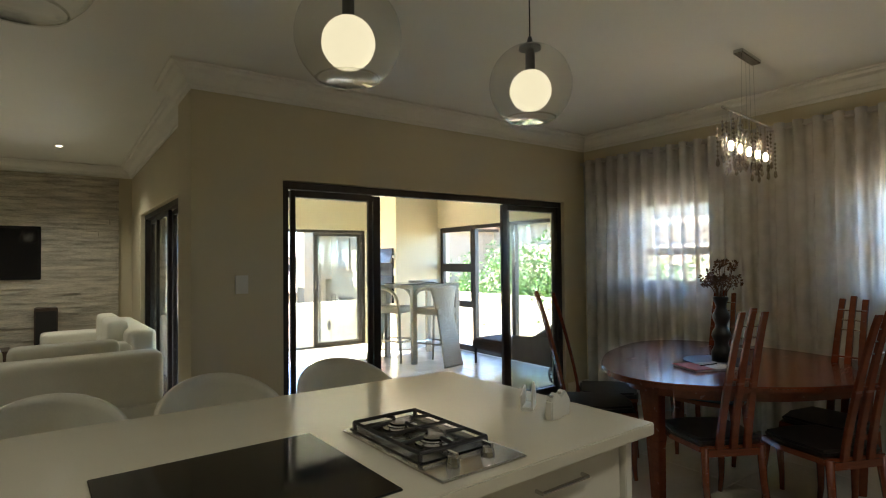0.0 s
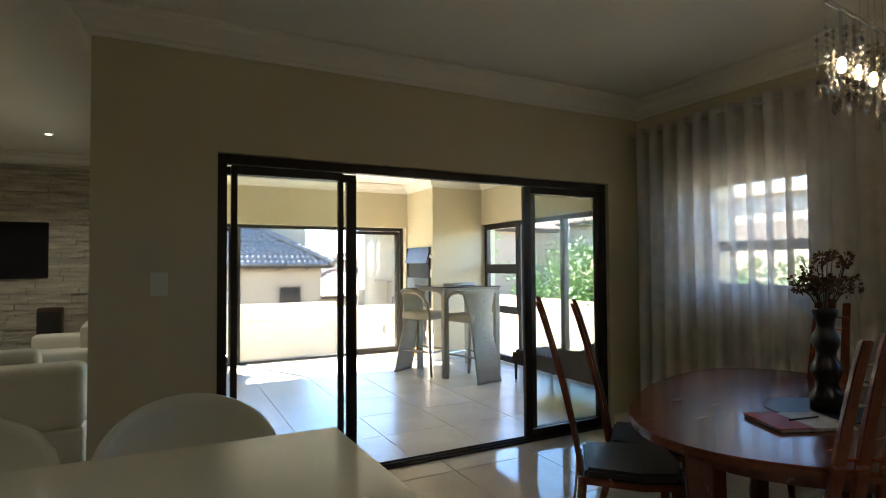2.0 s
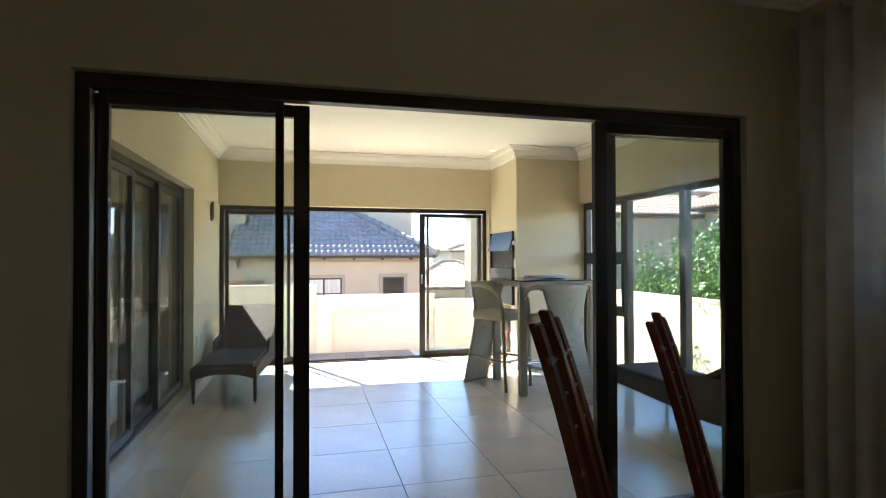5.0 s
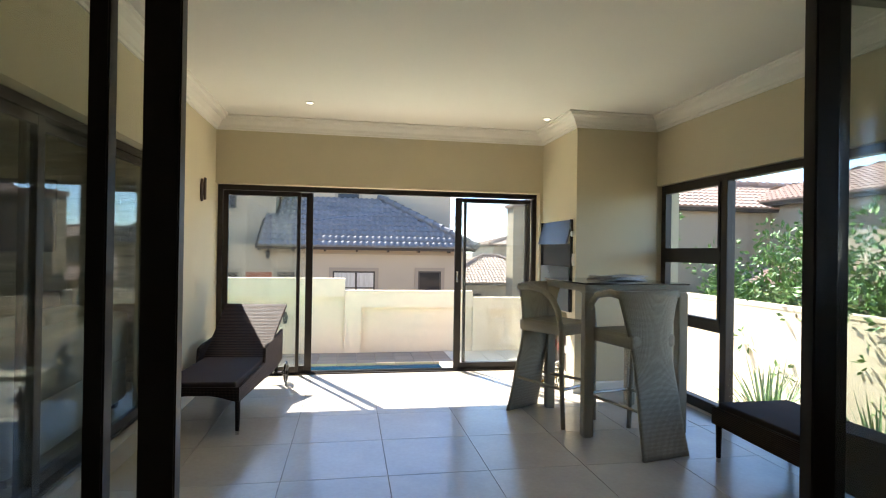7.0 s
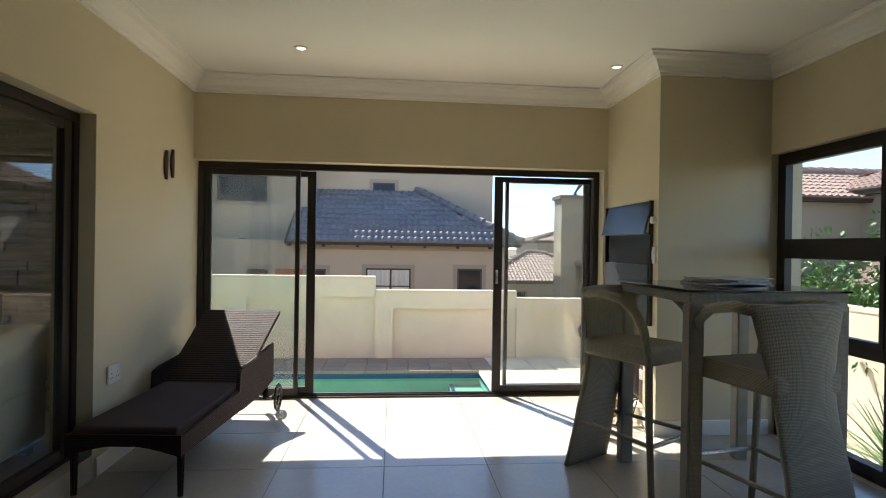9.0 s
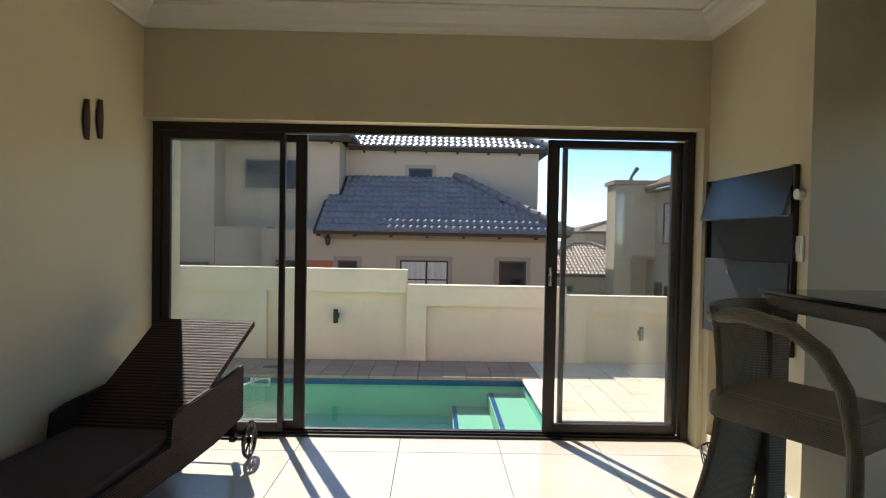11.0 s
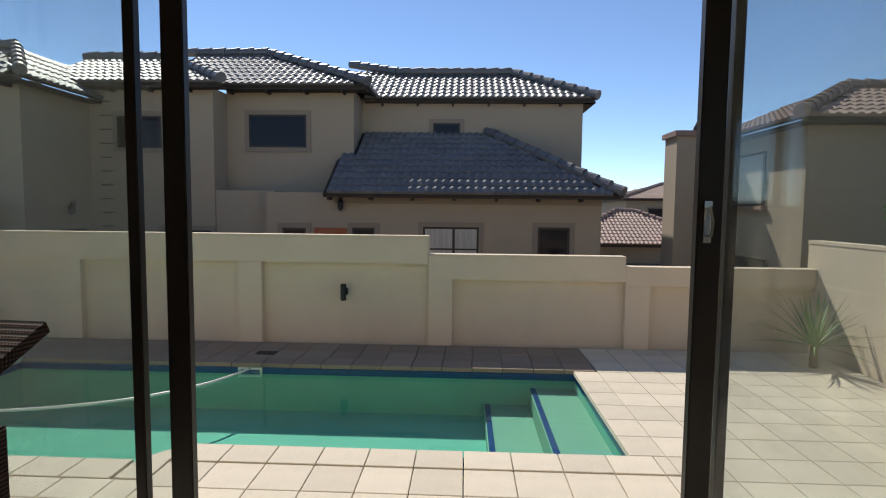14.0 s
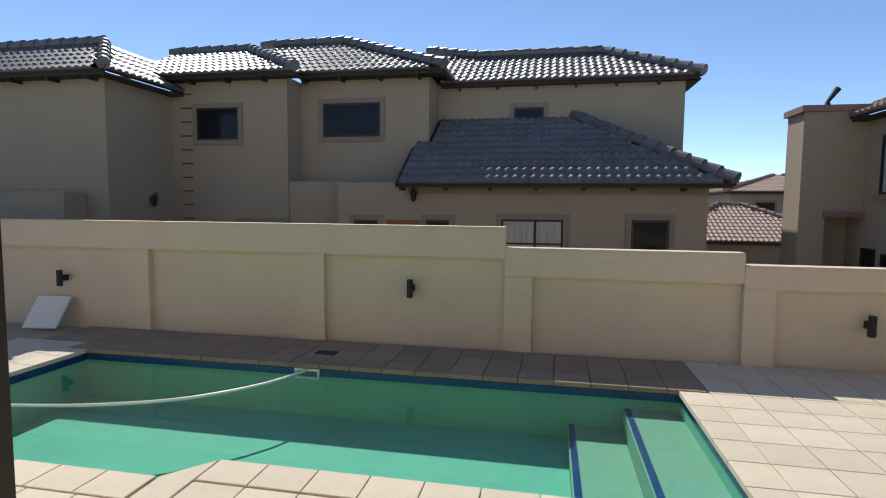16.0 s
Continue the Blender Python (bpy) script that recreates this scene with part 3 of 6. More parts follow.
def tiled_slope(roof, O, A, B, length, left, right, material, singles=False, name="roof_tile"):
    """Tiles on the slope O + u A + v B, from left(v) to right(v), v up to length."""
    O, A, B = Vector(O), Vector(A).normalized(), Vector(B).normalized()
    Nn = A.cross(B).normalized()
    m = Matrix((A, B, Nn)).transposed().to_4x4()
    v0, f0 = tile_shape()
    poly = [O + A * left(0), O + A * right(0)] + [O + A * right(length * k / 4) + B * length * k / 4 for k in range(1, 5)] + [O + A * left(length * k / 4) + B * length * k / 4 for k in range(4, 0, -1)]
    bm = bmesh.new()
    top = [bm.verts.new(p - Nn * 0.012) for p in poly]
    low = [bm.verts.new(p - Nn * 0.07) for p in poly]
    bm.faces.new(top)
    bm.faces.new(low[::-1])
    for i in range(len(poly)):
        j = (i + 1) % len(poly)
        bm.faces.new((top[i], low[i], low[j], top[j]))
    part("roof_underlay", bm, SOFFIT, roof)
    spots = []
    v = 0.0
    while v < length - 0.1:
        u = left(v)
        u = math.ceil(u / TW) * TW
        while u + TW * 0.55 < right(v + TG * 0.5):
            spots.append((u, v))
            u += TW
        v += TG
    if singles:
        me = bpy.data.meshes.new(name)
        me.from_pydata(v0, [], f0)
        me.materials.append(material)
        for p in me.polygons:
            p.use_smooth = p.index % 2 == 0
        for u, v in spots:
            ob = new(name, me)
            ob.parent = roof
            ob.matrix_basis = Matrix.Translation(O + A * u + B * v) @ m
        return
    V, F = [], []
    for u, v in spots:
        k = len(V)
        mm = Matrix.Translation(O + A * u + B * v) @ m
        V += [mm @ Vector(p) for p in v0]
        F += [tuple(i + k for i in face) for face in f0]
    me = bpy.data.meshes.new(name + "s")
    me.from_pydata(V, [], F)
    me.materials.append(material)
    ob = new(name + "s", me)
    ob.parent = roof
    ob["kind"] = "stuff"


def ridge_caps(roof, a, b, material, r=0.13):
    a, b = Vector(a), Vector(b)
    d = b - a
    n = max(2, int(d.length / 0.38))
    bm = tube([(0, 0, 0), (0.02, 0, 0), (d.length / n + 0.03, 0, -0.025)], [r * 1.08, r * 1.05, r * 0.9], 10)
    rot = d.to_track_quat("X", "Z").to_matrix().to_4x4()
    first = part("ridge_cap", bm, material, roof, smooth=False)
    first.matrix_basis = Matrix.Translation(a) @ rot
    for k in range(1, n):
        ob = new("ridge_cap", first.data)
        ob.parent = roof
        ob.matrix_basis = Matrix.Translation(a + d * k / n) @ rot


def house_window(house, x0, x1, z0, z1, y, mullions=(), curtain=False, trim=0.12, transom=None, pane_mat=None):
    """A window in a wall that faces -y, with a plastered surround."""
    win = part("window", boxes((x0 - trim, y - 0.035, z0 - trim, x0, y - 0.002, z1 + trim), (x1, y - 0.035, z0 - trim, x1 + trim, y - 0.002, z1 + trim), (x0, y - 0.035, z1, x1, y - 0.002, z1 + trim), (x0, y - 0.045, z0 - trim, x1, y - 0.002, z0)), TAUPETRIM, house, "window with a brown plaster surround")
    fr = [(x0, y - 0.02, z0, x0 + 0.05, y - 0.006, z1), (x1 - 0.05, y - 0.02, z0, x1, y - 0.006, z1), (x0 + 0.05, y - 0.02, z0, x1 - 0.05, y - 0.006, z0 + 0.05), (x0 + 0.05, y - 0.02, z1 - 0.05, x1 - 0.05, y - 0.006, z1)]
    for mx in mullions:
        fr.append((mx - 0.03, y - 0.02, z0 + 0.05, mx + 0.03, y - 0.006, z1 - 0.05))
    if transom:
        fr.append((x0 + 0.05, y - 0.019, transom - 0.02, x1 - 0.05, y - 0.007, transom + 0.02))
    part("frame", boxes(*fr), BRONZE, win)
    part("pane", boxes((x0 + 0.01, y - 0.013, z0 + 0.01, x1 - 0.01, y - 0.004, z1 - 0.01)), pane_mat or DARKWIN, win)


CURTAINWIN = mat("white_curtain_behind_glass", (0.42, 0.40, 0.36), 0.25, var=0.25, scale=3, fine=14, stretch=(6, 6, 0.4))
DOORORANGE = mat("varnished_orange_door", (0.30, 0.07, 0.025), 0.4, var=0.2, scale=5)

house = tagged(new("neighbour_house"), "two-storey taupe plastered house with charcoal tiled hip roofs", "house")
house.location = (-0.417, 0.694, -0.34)
house.scale = (0.961, 0.961, 0.961)
BASE = GZ - 0.07
part("wall", boxes((1.09, 23.65, BASE, 7.45, 31.0, 4.72)), TAUPE, house)
part("wall", boxes((-2.4, 22.5, BASE, 1.088, 31.0, 4.70)), TAUPE, house)
part("wall", boxes((-5.70, 21.7, BASE, -2.402, 31.0, 4.60)), TAUPE, house)
part("wall", boxes((-16.0, 19.5, 1.70, -5.70, 31.0, 4.25)), TAUPE, house)
part("wall", boxes((-16.0, 18.9, BASE, -6.3, 19.49, 1.62), (-16.0, 19.5, BASE, -5.70, 22.0, 1.698)), TAUPE, house)
part("wall", boxes((-0.86, 21.2, BASE, 7.46, 23.64, 1.93)), TAUPE, house)
part("wall", boxes((-2.398, 21.75, BASE, -0.862, 22.49, 1.98)), TAUPE, house)
for x0, x1, y in ((2.9, 7.46, 21.17),):
    part("wall_band", boxes((0.9, y, 1.66, x1, y + 0.028, 1.92)), TAUPETRIM, house)

# windows
house_window(house, 3.09, 4.47, 0.05, 1.10, 21.2, (3.85,), pane_mat=CURTAINWIN, transom=0.55)
house_window(house, 5.92, 6.70, 0.05, 1.12, 21.2, transom=0.45)
house_window(house, -0.45, 0.15, 0.05, 1.04, 21.2)
house_window(house, 1.32, 1.88, 0.05, 1.06, 21.2)
part("front_door", boxes((0.36, 21.17, BASE, 1.18, 21.199, 1.05)), DOORORANGE, house, "varnished orange timber door")
house_window(house, 3.17, 3.95, 3.70, 4.02, 23.65)
house_window(house, -1.78, -0.2, 3.17, 4.05, 22.5)
house_window(house, -4.95, -3.76, 3.05, 3.87, 21.7)
house_window(house, -3.80, -1.96 - 0.55, 0.1, 0.92, 21.7, (-3.2,), transom=0.6)
house_window(house, -7.6, -6.5, 0.0, 0.85, 18.9)
part("garage_door", boxes((-5.698, 20.0, BASE, -5.67, 21.4, 0.95)), SOFFIT, house, "dark garage door")
for k in range(12):
    z = 4.25 - k * 0.36
    part("quoin_groove", boxes((-5.42, 21.685, z - 0.02, -5.10, 21.698, z + 0.01)), SOFFIT, house)


def carriage_lamp(x, y, z):
    l = part("wall_lantern", lathe([(0.0, -0.16), (0.02, -0.14), (0.03, -0.12), (0.06, -0.1), (0.075, 0.05), (0.085, 0.07), (0.03, 0.13), (0.015, 0.16), (0.0, 0.17)], 8, (x, y - 0.14, z)), MATTBLACK, house, "black carriage lantern")
    part("bracket", tube([(x, y, z + 0.1), (x, y - 0.06, z + 0.22), (x, y - 0.13, z + 0.18)], 0.012, 6), MATTBLACK, l)


carriage_lamp(1.05, 21.2, 1.62)
carriage_lamp(-5.55, 20.9, 1.45)

# roofs
P34 = Vector((0, 2.93, 1.84))
L34 = P34.length
low_roof = part("lower_roof_fascia", boxes((0.70, 20.77, 1.80, 7.80, 20.80, 1.885)), SOFFIT, house, "charcoal tiled lower hip roof")
tiled_slope(low_roof, (0, 20.72, 1.90), (1, 0, 0), P34, L34, lambda v: 0.70 if v < 2.0 else 1.12, lambda v: 7.85 - 3.15 * v / L34, ROOFTILE, singles=True)
ridge_caps(low_roof, (7.86, 20.74, 1.99), (4.72, 23.65, 3.82), ROOFTILE)
part("roof_end", prism([(7.84, 20.72), (7.84, 23.2), (4.70, 23.2)], 1.84, 1.88), SOFFIT, low_roof)
bm = bmesh.new()
bm.faces.new([bm.verts.new(p) for p in ((7.84, 20.73, 1.90), (7.84, 23.9, 1.90), (4.68, 23.7, 3.72))])
part("hip_end", bm, ROOFTILE, low_roof)
up3 = part("upper_roof_fascia", boxes((1.5, 23.46, 4.71, 7.74, 23.49, 4.82)), SOFFIT, house, "charcoal tiled upper hip roof")
Q3 = Vector((0, 2.3, 1.24))
tiled_slope(up3, (0, 23.40, 4.83), (1, 0, 0), Q3, Q3.length, lambda v: 1.0 - v * 0.3, lambda v: 7.80 - 2.25 * v / Q3.length, ROOFTILE)
ridge_caps(up3, (7.82, 23.40, 4.91), (5.53, 25.45, 6.06), ROOFTILE)
ridge_caps(up3, (5.53, 25.45, 6.06), (1.9, 25.45, 6.07), ROOFTILE)
ridge_caps(up3, (1.9, 25.45, 6.07), (0.2, 26.4, 6.55), ROOFTILE)
bm = bmesh.new()
bm.faces.new([bm.verts.new(p) for p in ((7.80, 23.40, 4.82), (7.80, 30.0, 4.82), (5.53, 25.45, 6.02))])
bm.faces.new([bm.verts.new(p) for p in ((5.53, 25.45, 6.02), (1.0, 25.45, 6.02), (1.0, 30.0, 4.6), (7.80, 30.0, 4.77))])
part("roof_back", bm, ROOFTILE, up3)
part("soffit", boxes((1.2, 23.50, 4.71, 7.72, 23.65, 4.75), (7.45, 23.50, 4.71, 7.78, 30.0, 4.75)), SOFFIT, up3)
up2 = part("upper_roof_fascia", boxes((-2.3, 22.08, 4.68, 1.50, 22.11, 4.79)), SOFFIT, house, "charcoal tiled upper hip roof")
Q2 = Vector((0, 2.5, 1.42))
tiled_slope(up2, (0, 22.02, 4.80), (1, 0, 0), Q2, Q2.length, lambda v: -4.2, lambda v: 1.56 - 3.5 * v / Q2.length, ROOFTILE)
Q2b = Vector((-3.5, 0, 1.42))
tiled_slope(up2, (1.56, 22.02, 4.80), (0, 1, 0), Q2b, Q2b.length, lambda v: 2.5 * v / Q2b.length, lambda v: 4.5, ROOFTILE)
ridge_caps(up2, (1.57, 22.0, 4.88), (-1.95, 24.5, 6.32), ROOFTILE)
ridge_caps(up2, (-1.95, 24.5, 6.32), (-4.6, 24.5, 6.32), ROOFTILE)
part("soffit", boxes((-2.3, 22.11, 4.68, 1.5, 22.5, 4.72)), SOFFIT, up2)
up1 = part("upper_roof_fascia", boxes((-5.6, 21.33, 4.58, -2.02, 21.36, 4.69)), SOFFIT, house, "charcoal tiled upper hip roof")
Q1 = Vector((0, 2.3, 1.18))
tiled_slope(up1, (0, 21.27, 4.70), (1, 0, 0), Q1, Q1.length, lambda v: -7.0, lambda v: -1.98 - 2.5 * v / Q1.length, ROOFTILE)
ridge_caps(up1, (-1.97, 21.25, 4.79), (-4.45, 23.5, 5.93), ROOFTILE)
ridge_caps(up1, (-4.45, 23.5, 5.93), (-7.0, 23.5, 5.93), ROOFTILE)
part("soffit", boxes((-5.6, 21.36, 4.58, -2.02, 21.7, 4.62)), SOFFIT, up1)
up0 = part("upper_roof_fascia", boxes((-16.0, 19.13, 4.22, -5.35, 19.16, 4.33)), SOFFIT, house, "charcoal tiled upper hip roof")
Q0 = Vector((0, 1.6, 0.98))
tiled_slope(up0, (0, 19.07, 4.34), (1, 0, 0), Q0, Q0.length, lambda v: -15.0, lambda v: -5.31 - 1.4 * v / Q0.length, ROOFTILE)
Q0b = Vector((-1.4, 0, 0.98))
tiled_slope(up0, (-5.31, 19.07, 4.34), (0, 1, 0), Q0b, Q0b.length, lambda v: 1.6 * v / Q0b.length, lambda v: 3.6, ROOFTILE)
ridge_caps(up0, (-5.30, 19.06, 4.43), (-6.71, 20.67, 5.42), ROOFTILE)
ridge_caps(up0, (-6.71, 20.67, 5.42), (-15.0, 20.67, 5.42), ROOFTILE)
part("soffit", boxes((-16.0, 19.16, 4.22, -5.35, 19.5, 4.26), (-5.698, 19.5, 4.22, -5.33, 22.0, 4.26)), SOFFIT, up0)
for up in (up0, up1, up2):
    up.location.z = -0.04
up3.location.z = -0.13
# rafter tails
for x0, x1, y, z, own in ((0.8, 7.7, 20.82, 1.74, low_roof), (1.7, 7.6, 23.50, 4.63, up3), (-2.2, 1.4, 22.13, 4.61, up2), (-5.0, -2.1, 21.38, 4.51, up1), (-12.0, -5.45, 19.18, 4.15, up0)):
    first = part("rafter_tail", boxes((-0.03, 0, 0, 0.03, 0.34, 0.09)), SOFFIT, own)
    first.matrix_basis = pose(x0, y, z)
    k = 1
    while x0 + k * 1.02 < x1:
        o = new("rafter_tail", first.data)
        o.parent = own
        o.matrix_basis = pose(x0 + k * 1.02, y, z)
        k += 1
wire = [(1.0 + 4.2 * k / 16, 21.55 + 0.9 * (k / 16) + 0.03 * math.sin(k * 0.9), 0) for k in range(17)]
wire = [(x, y, 1.90 + (y - 20.72) * 1.68 / 2.45 + 0.10) for x, y, z in wire]
part("loose_cable", tube(wire, 0.008, 5), CHROME, low_roof, "pale cable lying across the tiles")

# house on the far right, with a chimney
h2 = tagged(new("chimney_house"), "taupe two-storey house with red-brown tiles and a tall chimney", "house")
h2.location = (-0.332, 0.539, -0.356)
h2.scale = (0.961, 0.961, 0.961)
part("wall", boxes((10.45, 18.5, BASE, 20.0, 22.6, 3.30)), TAUPE, h2)
ch = part("chimney", boxes((9.25, 21.7, BASE, 9.75, 22.5, 3.42), (9.75, 21.7, 1.35, 10.447, 22.5, 3.42), (9.75, 22.3, BASE, 10.447, 22.5, 1.35)), TAUPE, h2, "plastered chimney with a brick cap")
part("cap", boxes((9.18, 21.62, 3.42, 10.44, 22.57, 3.55)), REDTILE, ch)
part("ledge", boxes((9.70, 21.60, 1.24, 10.447, 21.72, 1.36)), REDTILE, ch)
part("cowl", tube([(9.8, 22.0, 3.55), (9.8, 22.0, 3.68), (9.98, 22.0, 3.95)], [0.09, 0.04, 0.07], 8), MATTBLACK, ch)
for y0, y1, z0, z1 in ((19.85, 21.1, 1.70, 2.86), (19.6, 20.9, -0.35, 0.55), (21.15, 21.6, -0.35, 0.62)):
    wi = part("window", boxes((10.40, y0, z0, 10.449, y0 + 0.06, z1), (10.40, y1 - 0.06, z0, 10.449, y1, z1), (10.40, y0 + 0.06, z0, 10.449, y1 - 0.06, z0 + 0.05), (10.40, y0 + 0.06, z1 - 0.05, 10.449, y1 - 0.06, z1)), BRONZE, h2)
    part("pane", boxes((10.43, y0 + 0.06, z0 + 0.05, 10.445, y1 - 0.06, z1 - 0.05)), CURTAINWIN if z0 > 1 else DARKWIN, wi)
    part("sill", boxes((10.33, y0 - 0.08, z0 - 0.09, 10.449, y1 + 0.08, z0 - 0.002)), REDTILE, wi, "brick window sill")
r2 = part("roof_fascia", boxes((10.13, 18.15, 3.20, 20, 18.18, 3.30)), SOFFIT, h2, "red-brown tiled hip roof")
QA = Vector((2.3, 0, 0.98))
tiled_slope(r2, (10.08, 22.7, 3.31), (0, -1, 0), QA, QA.length, lambda v: 0.0, lambda v: 4.6 - 2.3 * v / QA.length, REDTILE)
QB = Vector((0, 2.3, 0.98))
tiled_slope(r2, (10.08, 18.1, 3.31), (1, 0, 0), QB, QB.length, lambda v: 2.3 * v / QB.length, lambda v: 9.8, REDTILE)
ridge_caps(r2, (10.07, 18.09, 3.39), (12.38, 20.4, 4.37), REDTILE)
ridge_caps(r2, (12.38, 20.4, 4.37), (19.8, 20.4, 4.37), REDTILE)
part("soffit", boxes((10.13, 18.18, 3.20, 10.45, 22.7, 3.24), (10.45, 18.18, 3.20, 20, 18.5, 3.24)), SOFFIT, h2)


def far_house(name, x, y, w, d, z0, eave, rise, label, wall=TAUPE, tiles=REDTILE, turn=0.0, windows=True, z=0.0):
    """A hip-roofed house some way off."""
    t = thing(name, label, "house", "", (x, y, z), turn)
    t.scale = (0.95, 0.95, 0.95)
    part("wall", boxes((-w / 2, -d / 2, z0, w / 2, d / 2, eave)), wall, t)
    roof = part("roof_fascia", boxes((-w / 2 - 0.35, -d / 2 - 0.37, eave - 0.12, w / 2 + 0.35, d / 2 + 0.37, eave)), SOFFIT, t)
    W, D = w + 0.8, d + 0.8
    h = min(W, D) / 2
    v = math.hypot(h, rise)
    sides = (((-W / 2, -D / 2), (1, 0), (0, 1), W), ((W / 2, D / 2), (-1, 0), (0, -1), W), ((-W / 2, D / 2), (0, -1), (1, 0), D), ((W / 2, -D / 2), (0, 1), (-1, 0), D))
    for (ox, oy), a, b, width in sides:
        tiled_slope(roof, (ox, oy, eave + 0.02), (*a, 0), (b[0] * h, b[1] * h, rise), v, lambda q: h * q / v, lambda q, width=width: width - h * q / v, tiles)
    k = (W - D) / 2
    e1, e2 = ((-k, 0), (k, 0)) if k > 0 else ((0, k), (0, -k))
    if abs(k) > 0.4:
        ridge_caps(roof, (*e1, eave + rise + 0.06), (*e2, eave + rise + 0.06), tiles)
    for cx, cy, e in ((-W / 2, -D / 2, e1), (W / 2, -D / 2, e2 if k > 0 else e1)):
        ridge_caps(roof, (cx, cy, eave + 0.1), (*e, eave + rise + 0.06), tiles)
    if windows:
        n = max(1, int(w / 2.6))
        for i in range(n):
            cx = -w / 2 + (i + 0.5) * w / n
            house_window(t, cx - 0.5, cx + 0.5, eave - 1.5, eave - 0.6, -d / 2)
    return t


far_house("cottage", 11.34, 35.12, 7.0, 6.0, BASE, 0.6, 1.5, "small taupe house with red-brown tiled hip roof", z=-0.875)
far_house("distant_house", 16.81, 44.73, 7.5, 7.0, BASE, 3.3, 1.1, "distant two-storey house with a tiled roof", z=-1.243)
far_house("east_house", 19.6, 17.05, 8.0, 8.0, BASE, 3.3, 1.5, "taupe house with red-brown tiles beyond the bushes", z=-0.10)
far_house("garden_cottage", 15.54, 15.75, 4.0, 3.0, BASE, 0.75, 0.8, "low outbuilding with red-brown tiles", windows=False, z=-0.06)
hs = tagged(new("pale_building"), "pale grey flat-roofed building beyond the bushes", "building")
hs.location = (0.2, 0.92, 0.16)
hs.scale = (0.915, 0.915, 0.915)
part("wall", boxes((15.5, 4.0, BASE, 24.0, 11.2, 3.2), (15.3, 3.8, 3.2, 24.2, 11.4, 3.5)), CREAM, hs)
part("wall_band", boxes((15.46, 4.0, 2.0, 15.498, 11.2, 2.5)), TAUPETRIM, hs)


# plants
def bush(name, x, y, z, w, d, h, n, label, seed, leaf=0.095):
    rnd = random.Random(seed)
    t = thing(name, label, "bush", "", (x, y, z))
    bm = bmesh.new()
    tips = []
    for k in range(9):
        a = rnd.uniform(0, 6.28)
        p = Vector((rnd.uniform(-0.1, 0.1), rnd.uniform(-0.1, 0.1), 0))
        q = Vector((math.cos(a) * w * 0.4 * rnd.random(), math.sin(a) * d * 0.4 * rnd.random(), h * rnd.uniform(0.6, 1.0)))
        mid = (p + q) / 2 + Vector((rnd.uniform(-0.1, 0.1), rnd.uniform(-0.1, 0.1), 0.1))
        tube([p, mid, q], [0.03, 0.018, 0.006], 6, bm)
        tips += [p.lerp(mid, 0.7), mid, mid.lerp(q, 0.5), q]
    part("stems", bm, BARK, t)
    V, F = [], []
    cl = [(rnd.choice(tips) + Vector((rnd.gauss(0, w * 0.16), rnd.gauss(0, d * 0.16), rnd.gauss(0, h * 0.12))), rnd.uniform(0.10, 0.24)) for _ in range(n // 22)]
    for c, r in cl:
        for _ in range(22):
            o = Vector((rnd.gauss(0, 1), rnd.gauss(0, 1), rnd.gauss(0, 1))).normalized() * r * rnd.uniform(0.5, 1.1)
            p = c + o
            if p.z < 0.05:
                continue
            dv = (o.normalized() + Vector((rnd.uniform(-.6, .6), rnd.uniform(-.6, .6), rnd.uniform(-.3, .6)))).normalized()
            sd = dv.orthogonal().normalized()
            sd.rotate(Matrix.Rotation(rnd.uniform(0, 6.28), 3, dv))
            nn = dv.cross(sd)
            s = leaf * rnd.uniform(0.7, 1.3)
            k = len(V)
            V += [p, p + dv * s * 0.5 + sd * s * 0.28 + nn * s * 0.08, p + dv * s * 1.1, p + dv * s * 0.5 - sd * s * 0.28 + nn * s * 0.08]
            F += [(k, k + 1, k + 2), (k, k + 2, k + 3)]
    me = bpy.data.meshes.new("foliage")
    me.from_pydata(V, [], F)
    me.materials.append(LEAF)
    ob = new("foliage", me)
    ob.parent = t
    ob["kind"] = "stuff"
    return t


for k, (x, y, w_, h_) in enumerate(((9.8, 7.7, 1.5, 2.2), (9.85, 9.0, 1.6, 2.5), (9.9, 10.2, 1.5, 2.2), (9.95, 11.45, 1.8, 2.6), (10.1, 12.8, 1.5, 2.2), (10.0, 15.6, 1.3, 2.9), (9.7, 6.45, 1.4, 2.4))):
    bush("garden_bush", x, y, BASE, w_, w_ * 1.3, h_ + 0.25, 5200, "leafy green bush rising behind the boundary wall", 40 + k)


